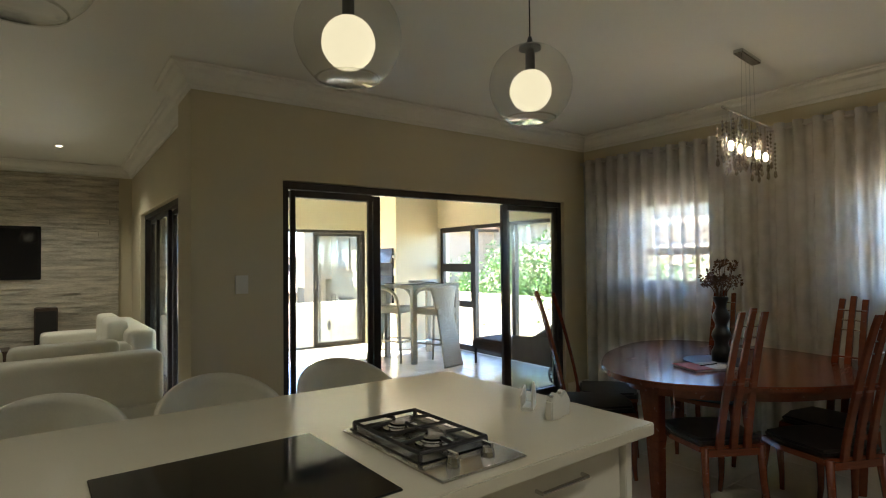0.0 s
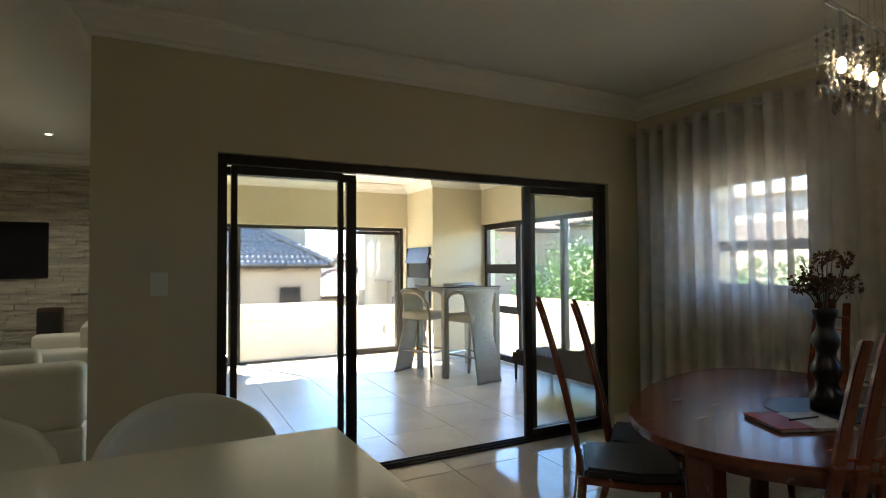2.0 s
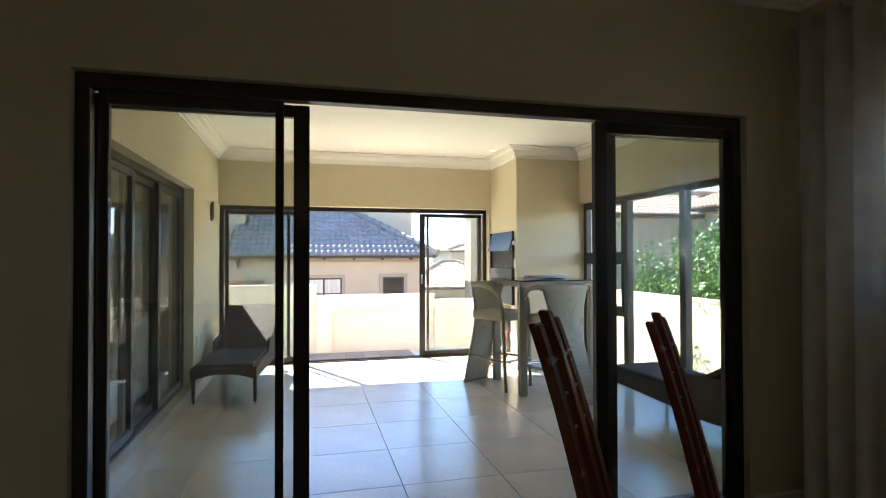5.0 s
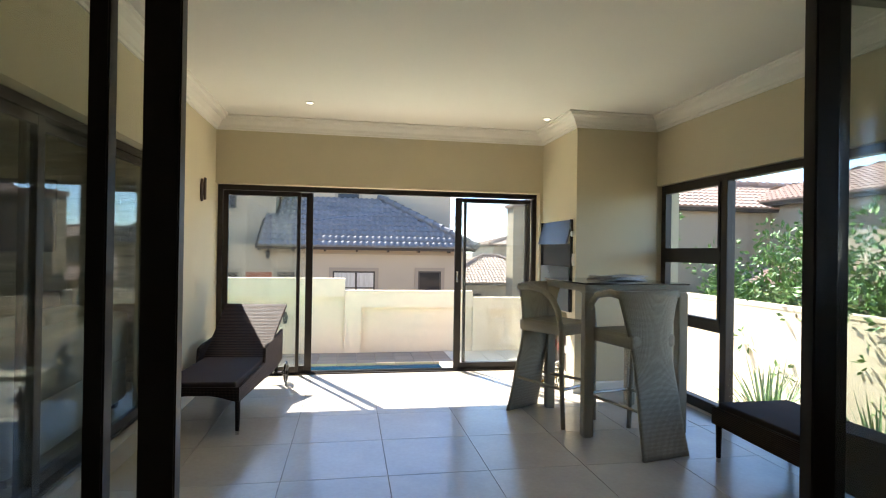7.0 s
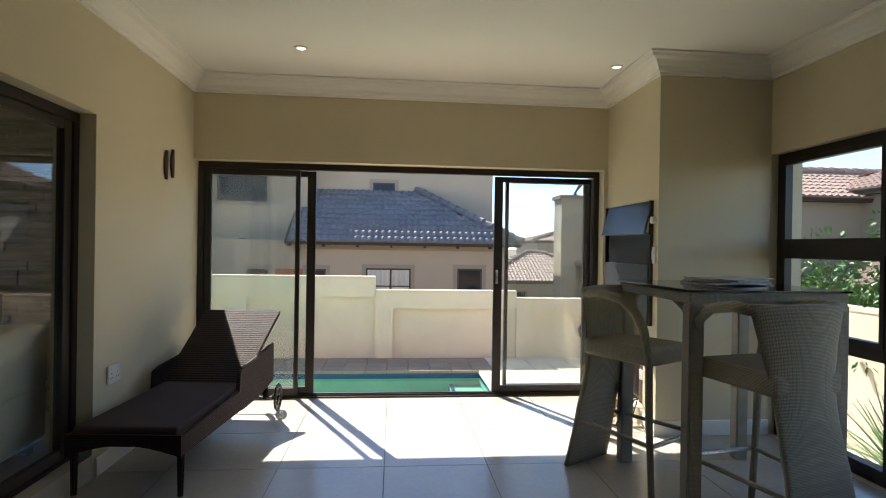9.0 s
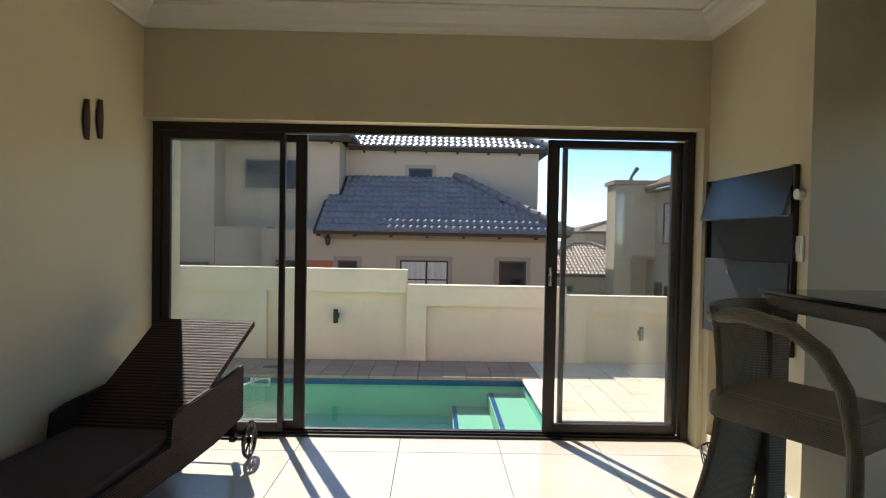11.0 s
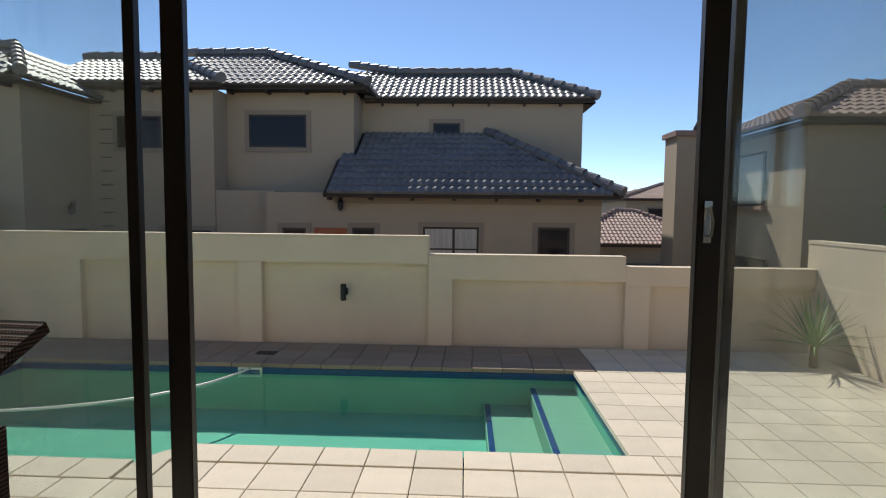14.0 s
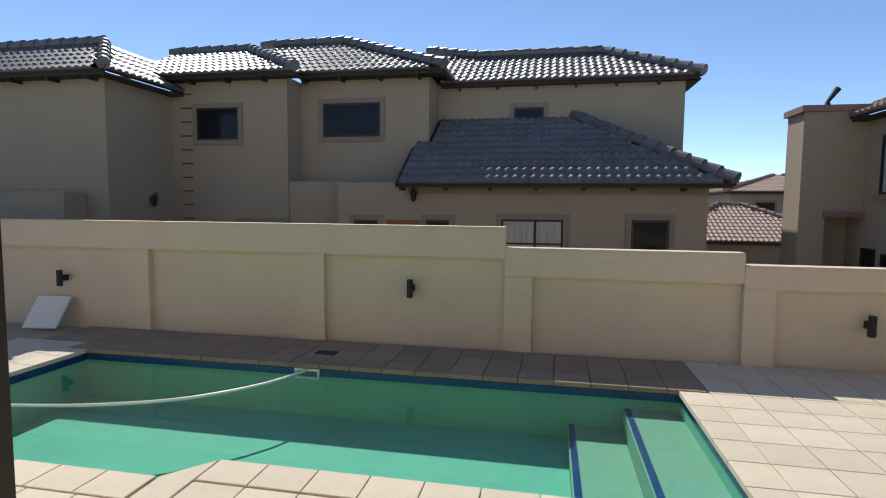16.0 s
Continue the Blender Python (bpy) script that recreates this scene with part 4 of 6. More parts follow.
def yucca(x, y, z, seed, h=0.85, n=46):
    rnd = random.Random(seed)
    t = thing("yucca", "spiky green yucca growing beside the boundary wall", "plant", "yuccas", (x, y, z))
    part("stem", tube([(0, 0, -0.02), (0, 0, h * 0.35)], [0.06, 0.05], 8), BARK, t)
    for k in range(n):
        a, e = k * 2.4, lerp(1.45, 0.1, k / n)
        ln = h * rnd.uniform(0.75, 1.05)
        bm = bmesh.new()
        rows = []
        for s in range(5):
            q = s / 4
            r = ln * q * math.cos(e) + 0.02
            zz = h * 0.33 + ln * q * math.sin(e) - 0.22 * ln * q * q * math.cos(e)
            wd = 0.020 * (1 - q) ** 0.6 + 0.001
            c = Vector((math.cos(a) * r, math.sin(a) * r, zz))
            sd = Vector((-math.sin(a), math.cos(a), 0)) * wd
            rows.append((bm.verts.new(c - sd), bm.verts.new(c + Vector((0, 0, -0.006))), bm.verts.new(c + sd)))
        for p, q in zip(rows, rows[1:]):
            bm.faces.new((p[0], p[1], q[1], q[0]))
            bm.faces.new((p[1], p[2], q[2], q[1]))
        part("leaf", bm, YUCCA, t)
    return t


yucca(7.77, 9.0, GZ, 1, 1.1, 70)
yucca(8.3, 8.2, GZ, 2, 0.95, 60)
yucca(8.4, 9.85, GZ, 4, 0.95, 60)
yucca(8.61, 16.07, GZ, 3, 0.95)

# ---- woven materials, curtain cloth, lamp glass ----
def weave(name, color, gap, scale=70.0, rough=0.5):
    """Basket weave: two crossed waves give strands and gaps."""
    m = mat(name, color, rough, var=0.12, scale=9, fine=90, spec=0.1)
    n, l = m.node_tree.nodes, m.node_tree.links
    b = n["Principled BSDF"]
    tc = n.new("ShaderNodeTexCoord")
    waves = []
    for d in ("X", "Y", "Z"):
        w = n.new("ShaderNodeTexWave")
        w.bands_direction = d
        w.inputs["Scale"].default_value = scale / 6.28
        w.inputs["Distortion"].default_value = 0.4
        l.new(tc.outputs["Object"], w.inputs["Vector"])
        waves.append(w)
    a = n.new("ShaderNodeMath")
    a.operation = "MAXIMUM"
    l.new(waves[0].outputs["Fac"], a.inputs[0])
    l.new(waves[1].outputs["Fac"], a.inputs[1])
    c = n.new("ShaderNodeMath")
    c.operation = "MULTIPLY"
    l.new(a.outputs[0], c.inputs[0])
    l.new(waves[2].outputs["Fac"], c.inputs[1])
    old = b.inputs["Base Color"].links[0].from_socket
    mx = n.new("ShaderNodeMix")
    mx.data_type = "RGBA"
    mr = n.new("ShaderNodeMapRange")
    mr.inputs["From Min"].default_value, mr.inputs["From Max"].default_value = 0.05, 0.5
    l.new(c.outputs[0], mr.inputs["Value"])
    l.new(mr.outputs["Result"], mx.inputs["Factor"])
    mx.inputs["A"].default_value = (*gap, 1)
    l.new(old, mx.inputs["B"])
    l.new(mx.outputs["Result"], b.inputs["Base Color"])
    bp = n.new("ShaderNodeBump")
    bp.inputs["Strength"].default_value = 0.7
    bp.inputs["Distance"].default_value = 0.004
    l.new(c.outputs[0], bp.inputs["Height"])
    l.new(bp.outputs["Normal"], b.inputs["Normal"])
    return m


WICKER = weave("dark_brown_wicker_weave", (0.060, 0.036, 0.026), (0.012, 0.008, 0.006), 170, 0.62)
WHITEWICK = weave("off_white_wicker_weave", (0.44, 0.41, 0.32), (0.30, 0.275, 0.215), 340)


def sheer(name, color, clear):
    m = bpy.data.materials.new(name)
    m.use_nodes = True
    n, l = m.node_tree.nodes, m.node_tree.links
    n.clear()
    out = n.new("ShaderNodeOutputMaterial")
    tr, tl, df = n.new("ShaderNodeBsdfTransparent"), n.new("ShaderNodeBsdfTranslucent"), n.new("ShaderNodeBsdfDiffuse")
    tl.inputs["Color"].default_value = (*color, 1)
    df.inputs["Color"].default_value = (*color, 1)
    m1, m2 = n.new("ShaderNodeMixShader"), n.new("ShaderNodeMixShader")
    m1.inputs["Fac"].default_value = 0.4
    l.new(tl.outputs[0], m1.inputs[1])
    l.new(df.outputs[0], m1.inputs[2])
    nz, mr = n.new("ShaderNodeTexNoise"), n.new("ShaderNodeMapRange")
    nz.inputs["Scale"].default_value = 9
    nz.inputs["Detail"].default_value = 4
    tc = n.new("ShaderNodeTexCoord")
    l.new(tc.outputs["Object"], nz.inputs["Vector"])
    mr.inputs["From Min"].default_value, mr.inputs["From Max"].default_value = 0.35, 0.65
    mr.inputs["To Min"].default_value, mr.inputs["To Max"].default_value = clear - 0.05, clear + 0.05
    l.new(nz.outputs["Fac"], mr.inputs["Value"])
    l.new(mr.outputs["Result"], m2.inputs["Fac"])
    l.new(m1.outputs[0], m2.inputs[1])
    l.new(tr.outputs[0], m2.inputs[2])
    l.new(m2.outputs[0], out.inputs["Surface"])
    return m


SHEER = sheer("grey_beige_sheer_cloth", (0.76, 0.74, 0.72), 0.34)
CLEARGLASS = glass_mat("clear_lamp_glass", tint=(0.93, 0.93, 0.90), ior=1.5, dirt=0.10)
CRYSTAL = glass_mat("cut_crystal", tint=(0.75, 0.72, 0.66), ior=1.9)
OPAL = glow_mat("lit_opal_globe", (1.0, 0.89, 0.62), 0.048)
BULB = glow_mat("lit_halogen_bulb", (1.0, 0.82, 0.55), 2.5)
SPOTGLOW = glow_mat("lit_downlight", (1.0, 0.90, 0.74), 1.2)
PAPER = mat("printed_paper", (0.45, 0.44, 0.42), 0.5, var=0.5, scale=14, fine=70)
REDPAPER = mat("red_print", (0.35, 0.06, 0.05), 0.5, var=0.3, scale=14)
DRIED = mat("dried_flowers", (0.12, 0.06, 0.035), 0.9, var=0.4, scale=30)
DARKBLUE = mat("dark_blue_placemat", (0.02, 0.035, 0.07), 0.35, var=0.1)
VASEMAT = mat("black_rippled_ceramic", (0.012, 0.012, 0.013), 0.3, var=0.1)
DARKGLASS = mat("black_ceramic_glass", (0.010, 0.010, 0.011), 0.08, var=0.05)
CHARCOAL = mat("charcoal_bag_paper", (0.045, 0.028, 0.022), 0.6, var=0.6, scale=9, fine=40)
YELLOW = mat("yellow_box_card", (0.45, 0.25, 0.03), 0.6, var=0.1)

# ---- lounge, seen past the wall end ----
clad = structure(part("wall_stone_cladding_back", boxes((-6.0, YS - 0.03, FD, 1.25, YS, 2.66)), CLADDING), "stacked stone cladding on the lounge wall", "wall")
rnd = random.Random(5)
V, F = [], []
z = FD
while z < 2.65:
    h = min(rnd.choice((0.030, 0.040, 0.055, 0.070)), 2.655 - z)
    x = -6.0 + rnd.uniform(0, 0.2)
    while x < 1.25:
        wdt = rnd.uniform(0.12, 0.42)
        x1 = min(x + wdt, 1.25)
        d = rnd.uniform(0.012, 0.04)
        k = len(V)
        for yy in (YS - 0.03, YS - 0.03 - d):
            V += [(x + 0.002, yy, z + 0.002), (x1 - 0.002, yy, z + 0.002), (x1 - 0.002, yy, z + h - 0.002), (x + 0.002, yy, z + h - 0.002)]
        F += [(k + 4, k + 5, k + 6, k + 7), (k, k + 1, k + 5, k + 4), (k + 3, k + 7, k + 6, k + 2), (k, k + 4, k + 7, k + 3), (k + 1, k + 2, k + 6, k + 5)]
        x = x1
    z += h
me = bpy.data.meshes.new("cladding_stones")
me.from_pydata(V, [], F)
me.materials.append(CLADDING)
ob = new("cladding_stones", me)
ob.parent = clad
ob["kind"] = "stuff"

ROOM = HOUSE
tv = thing("wall_television", "black flat television mounted on the stone wall", "television", at=(-0.12, 9.19, 1.59))
part("casing", boxes((-0.60, -0.02, -0.34, 0.62, 0.035, 0.34)), BLACK, tv, bevel=0.006)
part("screen", boxes((-0.57, -0.024, -0.30, 0.59, -0.019, 0.31)), SCREEN, tv)
part("bracket", boxes((-0.2, 0.036, -0.15, 0.2, 0.065, 0.15)), MATTBLACK, tv)
sp = thing("floor_speaker", "dark tower loudspeaker standing by the stone wall", "speaker", at=(0.55, 9.02, 0))
part("cabinet", boxes((-0.12, -0.13, 0.04, 0.12, 0.13, 0.90)), DARKWOOD, sp, bevel=0.01)
part("plinth", boxes((-0.14, -0.15, 0.0, 0.14, 0.15, 0.04)), BLACK, sp)
part("grille", boxes((-0.105, -0.142, 0.10, 0.105, -0.131, 0.86)), MATTBLACK, sp)
st = thing("media_console", "low dark media console below the television", "console", at=(-0.55, 8.98, 0))
part("body", boxes((-0.75, -0.22, 0.06, 0.75, 0.22, 0.42)), DARKWOOD, st, bevel=0.008)
part("shelf_gap", boxes((-0.68, -0.225, 0.20, 0.68, -0.221, 0.36)), BLACK, st)
part("plinth", boxes((-0.70, -0.18, 0.0, 0.70, 0.18, 0.06)), BLACK, st)
rc = thing("media_receiver", "black media receiver on the console", "receiver", at=(-0.3, 8.95, 0.42))
part("case", boxes((-0.21, -0.15, 0.01, 0.21, 0.15, 0.12)), BLACK, rc, bevel=0.004)
part("display", boxes((-0.12, -0.154, 0.05, 0.12, -0.151, 0.09)), SCREEN, rc)


def cushion_block(bm, x0, y0, z0, x1, y1, z1, r=0.05):
    """A soft box."""
    b2 = bmesh.new()
    box(b2, x0, y0, z0, x1, y1, z1)
    bmesh.ops.bevel(b2, geom=list(b2.edges), offset=r, segments=4, profile=0.6, affect="EDGES", clamp_overlap=True)
    me2 = bpy.data.meshes.new("tmp")
    b2.to_mesh(me2)
    b2.free()
    bm.from_mesh(me2)
    bpy.data.meshes.remove(me2)
    return bm


def sofa(x, y, turn, length, label):
    """A leather sofa: local x along it, back at +y."""
    t = thing("sofa", label, "sofa", "lounge sofas", (x, y, 0), turn)
    part("base", cushion_block(bmesh.new(), -length / 2, -0.45, 0.06, length / 2, 0.45, 0.40, 0.04), SOFA, t, smooth=True)
    part("backrest", cushion_block(bmesh.new(), -length / 2, 0.20, 0.38, length / 2, 0.47, 0.78, 0.08), SOFA, t, smooth=True)
    for s in (-1, 1):
        a, b = sorted((s * (length / 2 - 0.24), s * length / 2))
        part("armrest", cushion_block(bmesh.new(), a, -0.47, 0.10, b, 0.30, 0.66, 0.07), SOFA, t, smooth=True)
    n = 2
    wd = (length - 0.5) / n
    for k in range(n):
        a = -length / 2 + 0.25 + k * wd
        part("seat_cushion", cushion_block(bmesh.new(), a + 0.01, -0.46, 0.40, a + wd - 0.01, 0.20, 0.52, 0.05), SOFA, t, smooth=True)
        part("back_cushion", cushion_block(bmesh.new(), a + 0.01, 0.06, 0.50, a + wd - 0.01, 0.25, 0.86, 0.07), SOFA, t, smooth=True)
    for sx in (-1, 1):
        for sy in (-1, 1):
            part("foot", boxes((sx * (length / 2 - 0.1) - 0.03, sy * 0.38 - 0.03, 0, sx * (length / 2 - 0.1) + 0.03, sy * 0.38 + 0.03, 0.06)), MATTBLACK, t)
    return t


sofa(0.25, 5.55, 180, 1.9, "white leather sofa with its back to the kitchen")
sofa(0.95, 7.55, -90, 1.7, "white leather sofa beside the lounge door")

# ---- kitchen island ----
isl = thing("kitchen_island", "white kitchen island with drawers under a cream stone top", "kitchen island", at=(0, 0, 0))
part("carcass", boxes((-2.2, 1.64, 0.10, 1.92, 2.22, 0.855)), WHITECAB, isl, bevel=0.003)
part("plinth", boxes((-2.15, 1.70, 0.0, 1.86, 2.18, 0.10)), BLACK, isl)
part("end_panel", boxes((1.921, 1.60, 0.0, 1.955, 2.24, 0.858)), WHITECAB, isl, bevel=0.003)
for k, x in enumerate((1.32, 0.70, 0.08, -0.54)):
    for z0, z1 in ((0.66, 0.845), (0.40, 0.655), (0.12, 0.395)):
        d = part("drawer_front", boxes((x, 1.618, z0, x + 0.595, 1.638, z1)), WHITECAB, isl, bevel=0.003)
        part("handle", tube([(x + 0.2, 1.617, z1 - 0.06), (x + 0.2, 1.592, z1 - 0.06), (x + 0.40, 1.592, z1 - 0.06), (x + 0.40, 1.617, z1 - 0.06)], 0.006, 8), CHROME, d, "steel bar handle")
top = thing("island_worktop", "polished cream quartz worktop of the kitchen island", "worktop", at=(0, 0, 0))
part("slab", prism([(-2.3, 1.54), (2.01, 1.55), (2.01, 2.64), (1.2, 2.69), (-2.3, 2.80)], 0.86, 0.90), STONETOP, top, bevel=0.004)
hob = thing("gas_hob", "steel gas hob with black cast-iron pan supports", "hob", at=(0, 0, 0.90))
part("tray", boxes((1.17, 1.59, 0.0, 1.46, 2.11, 0.008)), CHROME, hob, bevel=0.003)
part("well", boxes((1.19, 1.71, 0.0085, 1.44, 2.095, 0.012)), BLACK, hob)
for y in (1.82, 2.00):
    bn = part("burner", lathe([(0.0, 0.0), (0.055, 0.0), (0.055, 0.005), (0.042, 0.008), (0.042, 0.012), (0.036, 0.014), (0.0, 0.014)], 20, (1.315, y, 0.012)), CHROME, hob)
    part("burner_cap", lathe([(0.0, 0.014), (0.034, 0.014), (0.034, 0.019), (0.0, 0.020)], 20, (1.315, y, 0.012)), BLACK, bn)
    for a, b in (((1.20, y, 0.030), (1.275, y, 0.034)), ((1.43, y, 0.030), (1.355, y, 0.034)), ((1.315, y - 0.085, 0.030), (1.315, y - 0.035, 0.034)), ((1.315, y + 0.085, 0.030), (1.315, y + 0.035, 0.034))):
        part("pan_support", tube([a, b], 0.006, 6), MATTBLACK, hob)
for rr in ([(1.20, 1.725, 0.030), (1.43, 1.725, 0.030), (1.43, 2.085, 0.030), (1.20, 2.085, 0.030), (1.20, 1.725, 0.030)], [(1.20, 1.91, 0.030), (1.43, 1.91, 0.030)]):
    part("pan_support", tube(rr, 0.006, 6), MATTBLACK, hob)
for x, y in ((1.20, 1.725), (1.43, 1.725), (1.20, 2.085), (1.43, 2.085)):
    part("support_leg", tube([(x, y, 0.012), (x, y, 0.030)], 0.007, 6), MATTBLACK, hob)
for x in (1.25, 1.37):
    kn = part("knob", lathe([(0.0, 0.0), (0.02, 0.0), (0.018, 0.014), (0.014, 0.026), (0.0, 0.028)], 16, (x, 1.65, 0.008)), CHROME, hob, "steel gas knob")
    part("grip", boxes((x - 0.004, 1.632, 0.034, x + 0.004, 1.668, 0.046)), CHROME, kn)
ih = thing("glass_hob", "black ceramic glass hob set into the worktop", "hob", at=(0, 0, 0.90))
part("glass_plate", boxes((0.50, 1.62, 0.0, 1.08, 2.15, 0.006)), DARKGLASS, ih, bevel=0.002)


def shaker(x, y, turn, kind):
    """White porcelain table piece: a napkin holder or a pair of shakers."""
    if kind == "napkin":
        t = thing("napkin_holder", "white porcelain napkin holder on the worktop", "napkin holder", at=(x, y, 0.90), turn=turn)
        part("base", boxes((-0.045, -0.02, 0, 0.045, 0.02, 0.012)), WHITEPLAST, t)
        part("front_leaf", prism([(-0.045, 0), (0.045, 0), (0.045, 0.05), (0.0, 0.10), (-0.03, 0.085), (-0.045, 0.06)], 0.016, 0.022), WHITEPLAST, t, bevel=0.002).rotation_euler = (radians(90), 0, 0)
        part("back_leaf", prism([(-0.045, 0), (0.045, 0), (0.045, 0.075), (-0.045, 0.055)], -0.022, -0.016), WHITEPLAST, t, bevel=0.002).rotation_euler = (radians(90), 0, 0)
    else:
        t = thing("salt_shaker", "white porcelain wedge-shaped shaker with a steel stopper", "salt shaker", "shakers", (x, y, 0.90), turn)
        part("body", prism([(-0.028, 0), (0.028, 0), (0.030, 0.055), (0.006, 0.088), (-0.026, 0.062)], -0.016, 0.016), WHITEPLAST, t, bevel=0.004).rotation_euler = (radians(90), 0, 0)
        part("stopper", lathe([(0.0, 0.0), (0.008, 0.0), (0.008, 0.006), (0.0, 0.007)], 12, (-0.012, 0, 0.074)), CHROME, t, smooth=True)


shaker(1.82, 1.93, 35, "napkin")
shaker(1.79, 1.785, 0, "salt")
shaker(1.845, 1.80, 0, "salt")


def tub_stool(x, y, turn):
    t = thing("island_stool", "white moulded tub stool tucked under the worktop", "bar stool", "island stools", (x, y, 0), turn)

    def shell(u, v):
        a = lerp(-2.0, 2.0, u)
        h = 0.60 + v * (0.315 * math.cos(a * 0.62) ** 1.2 + 0.02)
        r = 0.21 + 0.03 * v
        return (r * math.sin(a) * 1.08, r * math.cos(a), h)
    part("back_shell", sheet(shell, 24, 8, 0.022), SOFA, t, smooth=True)
    part("seat", lathe([(0.0, 0.58), (0.19, 0.58), (0.215, 0.60), (0.215, 0.64), (0.19, 0.66), (0.0, 0.665)], 28), SOFA, t, smooth=True)
    part("column", lathe([(0.0, 0.02), (0.028, 0.02), (0.028, 0.58), (0.0, 0.58)], 14), CHROME, t, smooth=True)
    part("base", lathe([(0.0, 0.0), (0.20, 0.0), (0.20, 0.008), (0.06, 0.022), (0.03, 0.04), (0.0, 0.04)], 28), CHROME, t, smooth=True)
    part("foot_ring", tube([(0.16 * math.cos(k * 0.2618), 0.16 * math.sin(k * 0.2618), 0.26) for k in range(25)], 0.009, 8), CHROME, t)
    part("foot_spoke", boxes((-0.16, -0.008, 0.252, 0.16, 0.008, 0.268)), CHROME, t)
    return t


for x in (1.64, 1.04, 0.44, -0.18):
    tub_stool(x, 2.92, 0)

# ---- pendants, chandelier, downlights ----
def pendant(x, y):
    t = thing("globe_pendant", "clear glass globe pendant with a lit opal inner globe", "pendant lamp", "island pendants", (x, y, 1.965))
    R = 0.155
    part("globe", lathe([(R * math.sin(a), 0.125 - R * math.cos(a)) for a in [0.63 + k * (2.45 - 0.0) / 22 for k in range(23)]][:-1], 32), CLEARGLASS, t, smooth=True)
    part("rim", tube([(0.0915 * math.cos(k * 0.19635), 0.0915 * math.sin(k * 0.19635), 0.0) for k in range(33)], 0.003, 6), CLEARGLASS, t, smooth=True)
    r = 0.078
    part("opal_globe", lathe([(r * math.sin(a), 0.105 - r * math.cos(a)) for a in [k * math.pi / 14 for k in range(15)]], 24), OPAL, t, "lit opal glass globe", smooth=True)
    part("holder", lathe([(0.0, 0.18), (0.018, 0.18), (0.018, 0.24), (0.012, 0.262), (0.0, 0.262)], 14), GREYSTEEL, t)
    part("cap", lathe([(0.0, 0.262), (0.042, 0.262), (0.040, 0.272), (0.012, 0.288), (0.006, 0.31), (0.0, 0.31)], 20), GREYSTEEL, t)
    part("cord", tube([(0, 0, 0.30), (0, 0, HL - 1.965)], 0.003, 6), MATTBLACK, t)
    part("ceiling_rose", lathe([(0.0, HL - 1.985), (0.05, HL - 1.985), (0.05, HL - 1.968), (0.0, HL - 1.966)], 20), CHROME, t)


for x in (1.88, 1.12, 0.36):
    pendant(x, 1.955)

ch = thing("crystal_chandelier", "linear crystal chandelier over the dining table", "chandelier", at=(4.14, 2.14, 0), turn=4)
part("ceiling_plate", boxes((-0.16, -0.03, HL - 0.03, 0.16, 0.03, HL - 0.001)), CHROME, ch, bevel=0.004)
part("rail", tube([(-0.42, 0, 2.35), (0.42, 0, 2.35)], 0.010, 10), CHROME, ch)
for x in (-0.10, -0.03, 0.03, 0.10):
    part("suspension_wire", tube([(x, 0, HL - 0.03), (x * 1.2, 0, 2.36)], 0.0012, 5), CHROME, ch)
rnd = random.Random(8)
for k in range(5):
    x = -0.30 + k * 0.15
    h = part("lamp_holder", tube([(x, 0, 2.345), (x, 0, 2.16)], 0.007, 8), CHROME, ch)
    part("bulb", lathe([(0.0, -0.03), (0.012, -0.025), (0.016, 0.0), (0.012, 0.025), (0.0, 0.03)], 10, (x, 0, 2.13)), BULB, h, "lit halogen bulb", smooth=True)
for k in range(46):
    x, y = rnd.uniform(-0.36, 0.36), rnd.choice((-1, 1)) * rnd.uniform(0.015, 0.075)
    z0 = rnd.uniform(1.95, 2.05)
    bm = tube([(x, y, z0 + 0.05), (x, y, 2.34 - abs(y))], 0.0008, 4)
    for q in range(7):
        lathe([(0.0, -0.012), (0.009, 0.0), (0.0, 0.012)], 6, (x, y, z0 + 0.07 + q * 0.028), bm)
    lathe([(0.0, -0.03), (0.012, -0.012), (0.008, 0.02), (0.0, 0.03)], 6, (x, y, z0 + 0.025), bm)
    part("crystal_drop", bm, CRYSTAL, ch)


def downlight(x, y, watts, lit=True):
    t = thing("ceiling_downlight", "round recessed ceiling downlight with a white ring, some added as unseen fill", "downlight", "ceiling downlights", (x, y, HL if ROOM is HOUSE else H))
    part("ring", lathe([(0.030, -0.001), (0.048, -0.001), (0.048, -0.006), (0.034, -0.010), (0.030, -0.001)], 24), TRIM, t)
    part("lens", lathe([(0.0, -0.003), (0.0295, -0.003), (0.0295, -0.0045), (0.0, -0.0045)], 20), SPOTGLOW if lit else GREYSTEEL, t, "lit lens" if lit else "dark lens")
    if watts:
        lamp = bpy.data.lights.new("downlight_and_fill_lamp", "SPOT")
        lamp.energy, lamp.color, lamp.spot_size, lamp.spot_blend, lamp.shadow_soft_size = watts, (1.0, 0.98, 0.86), radians(130), 0.7, 0.04
        o = new("downlight_and_fill_lamp", lamp)
        o.matrix_world = ROOM @ pose(x, y, HL - 0.02)


for x, y in ((0.64, 7.95), (-1.2, 7.95), (-1.2, 6.0)):
    downlight(x, y, 2.5)
downlight(-0.2, 4.6, 0, False)
# unseen downlights added over the kitchen, in place of window light behind the camera
for x, y in ((1.0, 0.4), (-1.0, 0.4), (3.0, 0.2), (-1.0, 3.2), (1.0, -1.4)):
    downlight(x, y, 1.7)

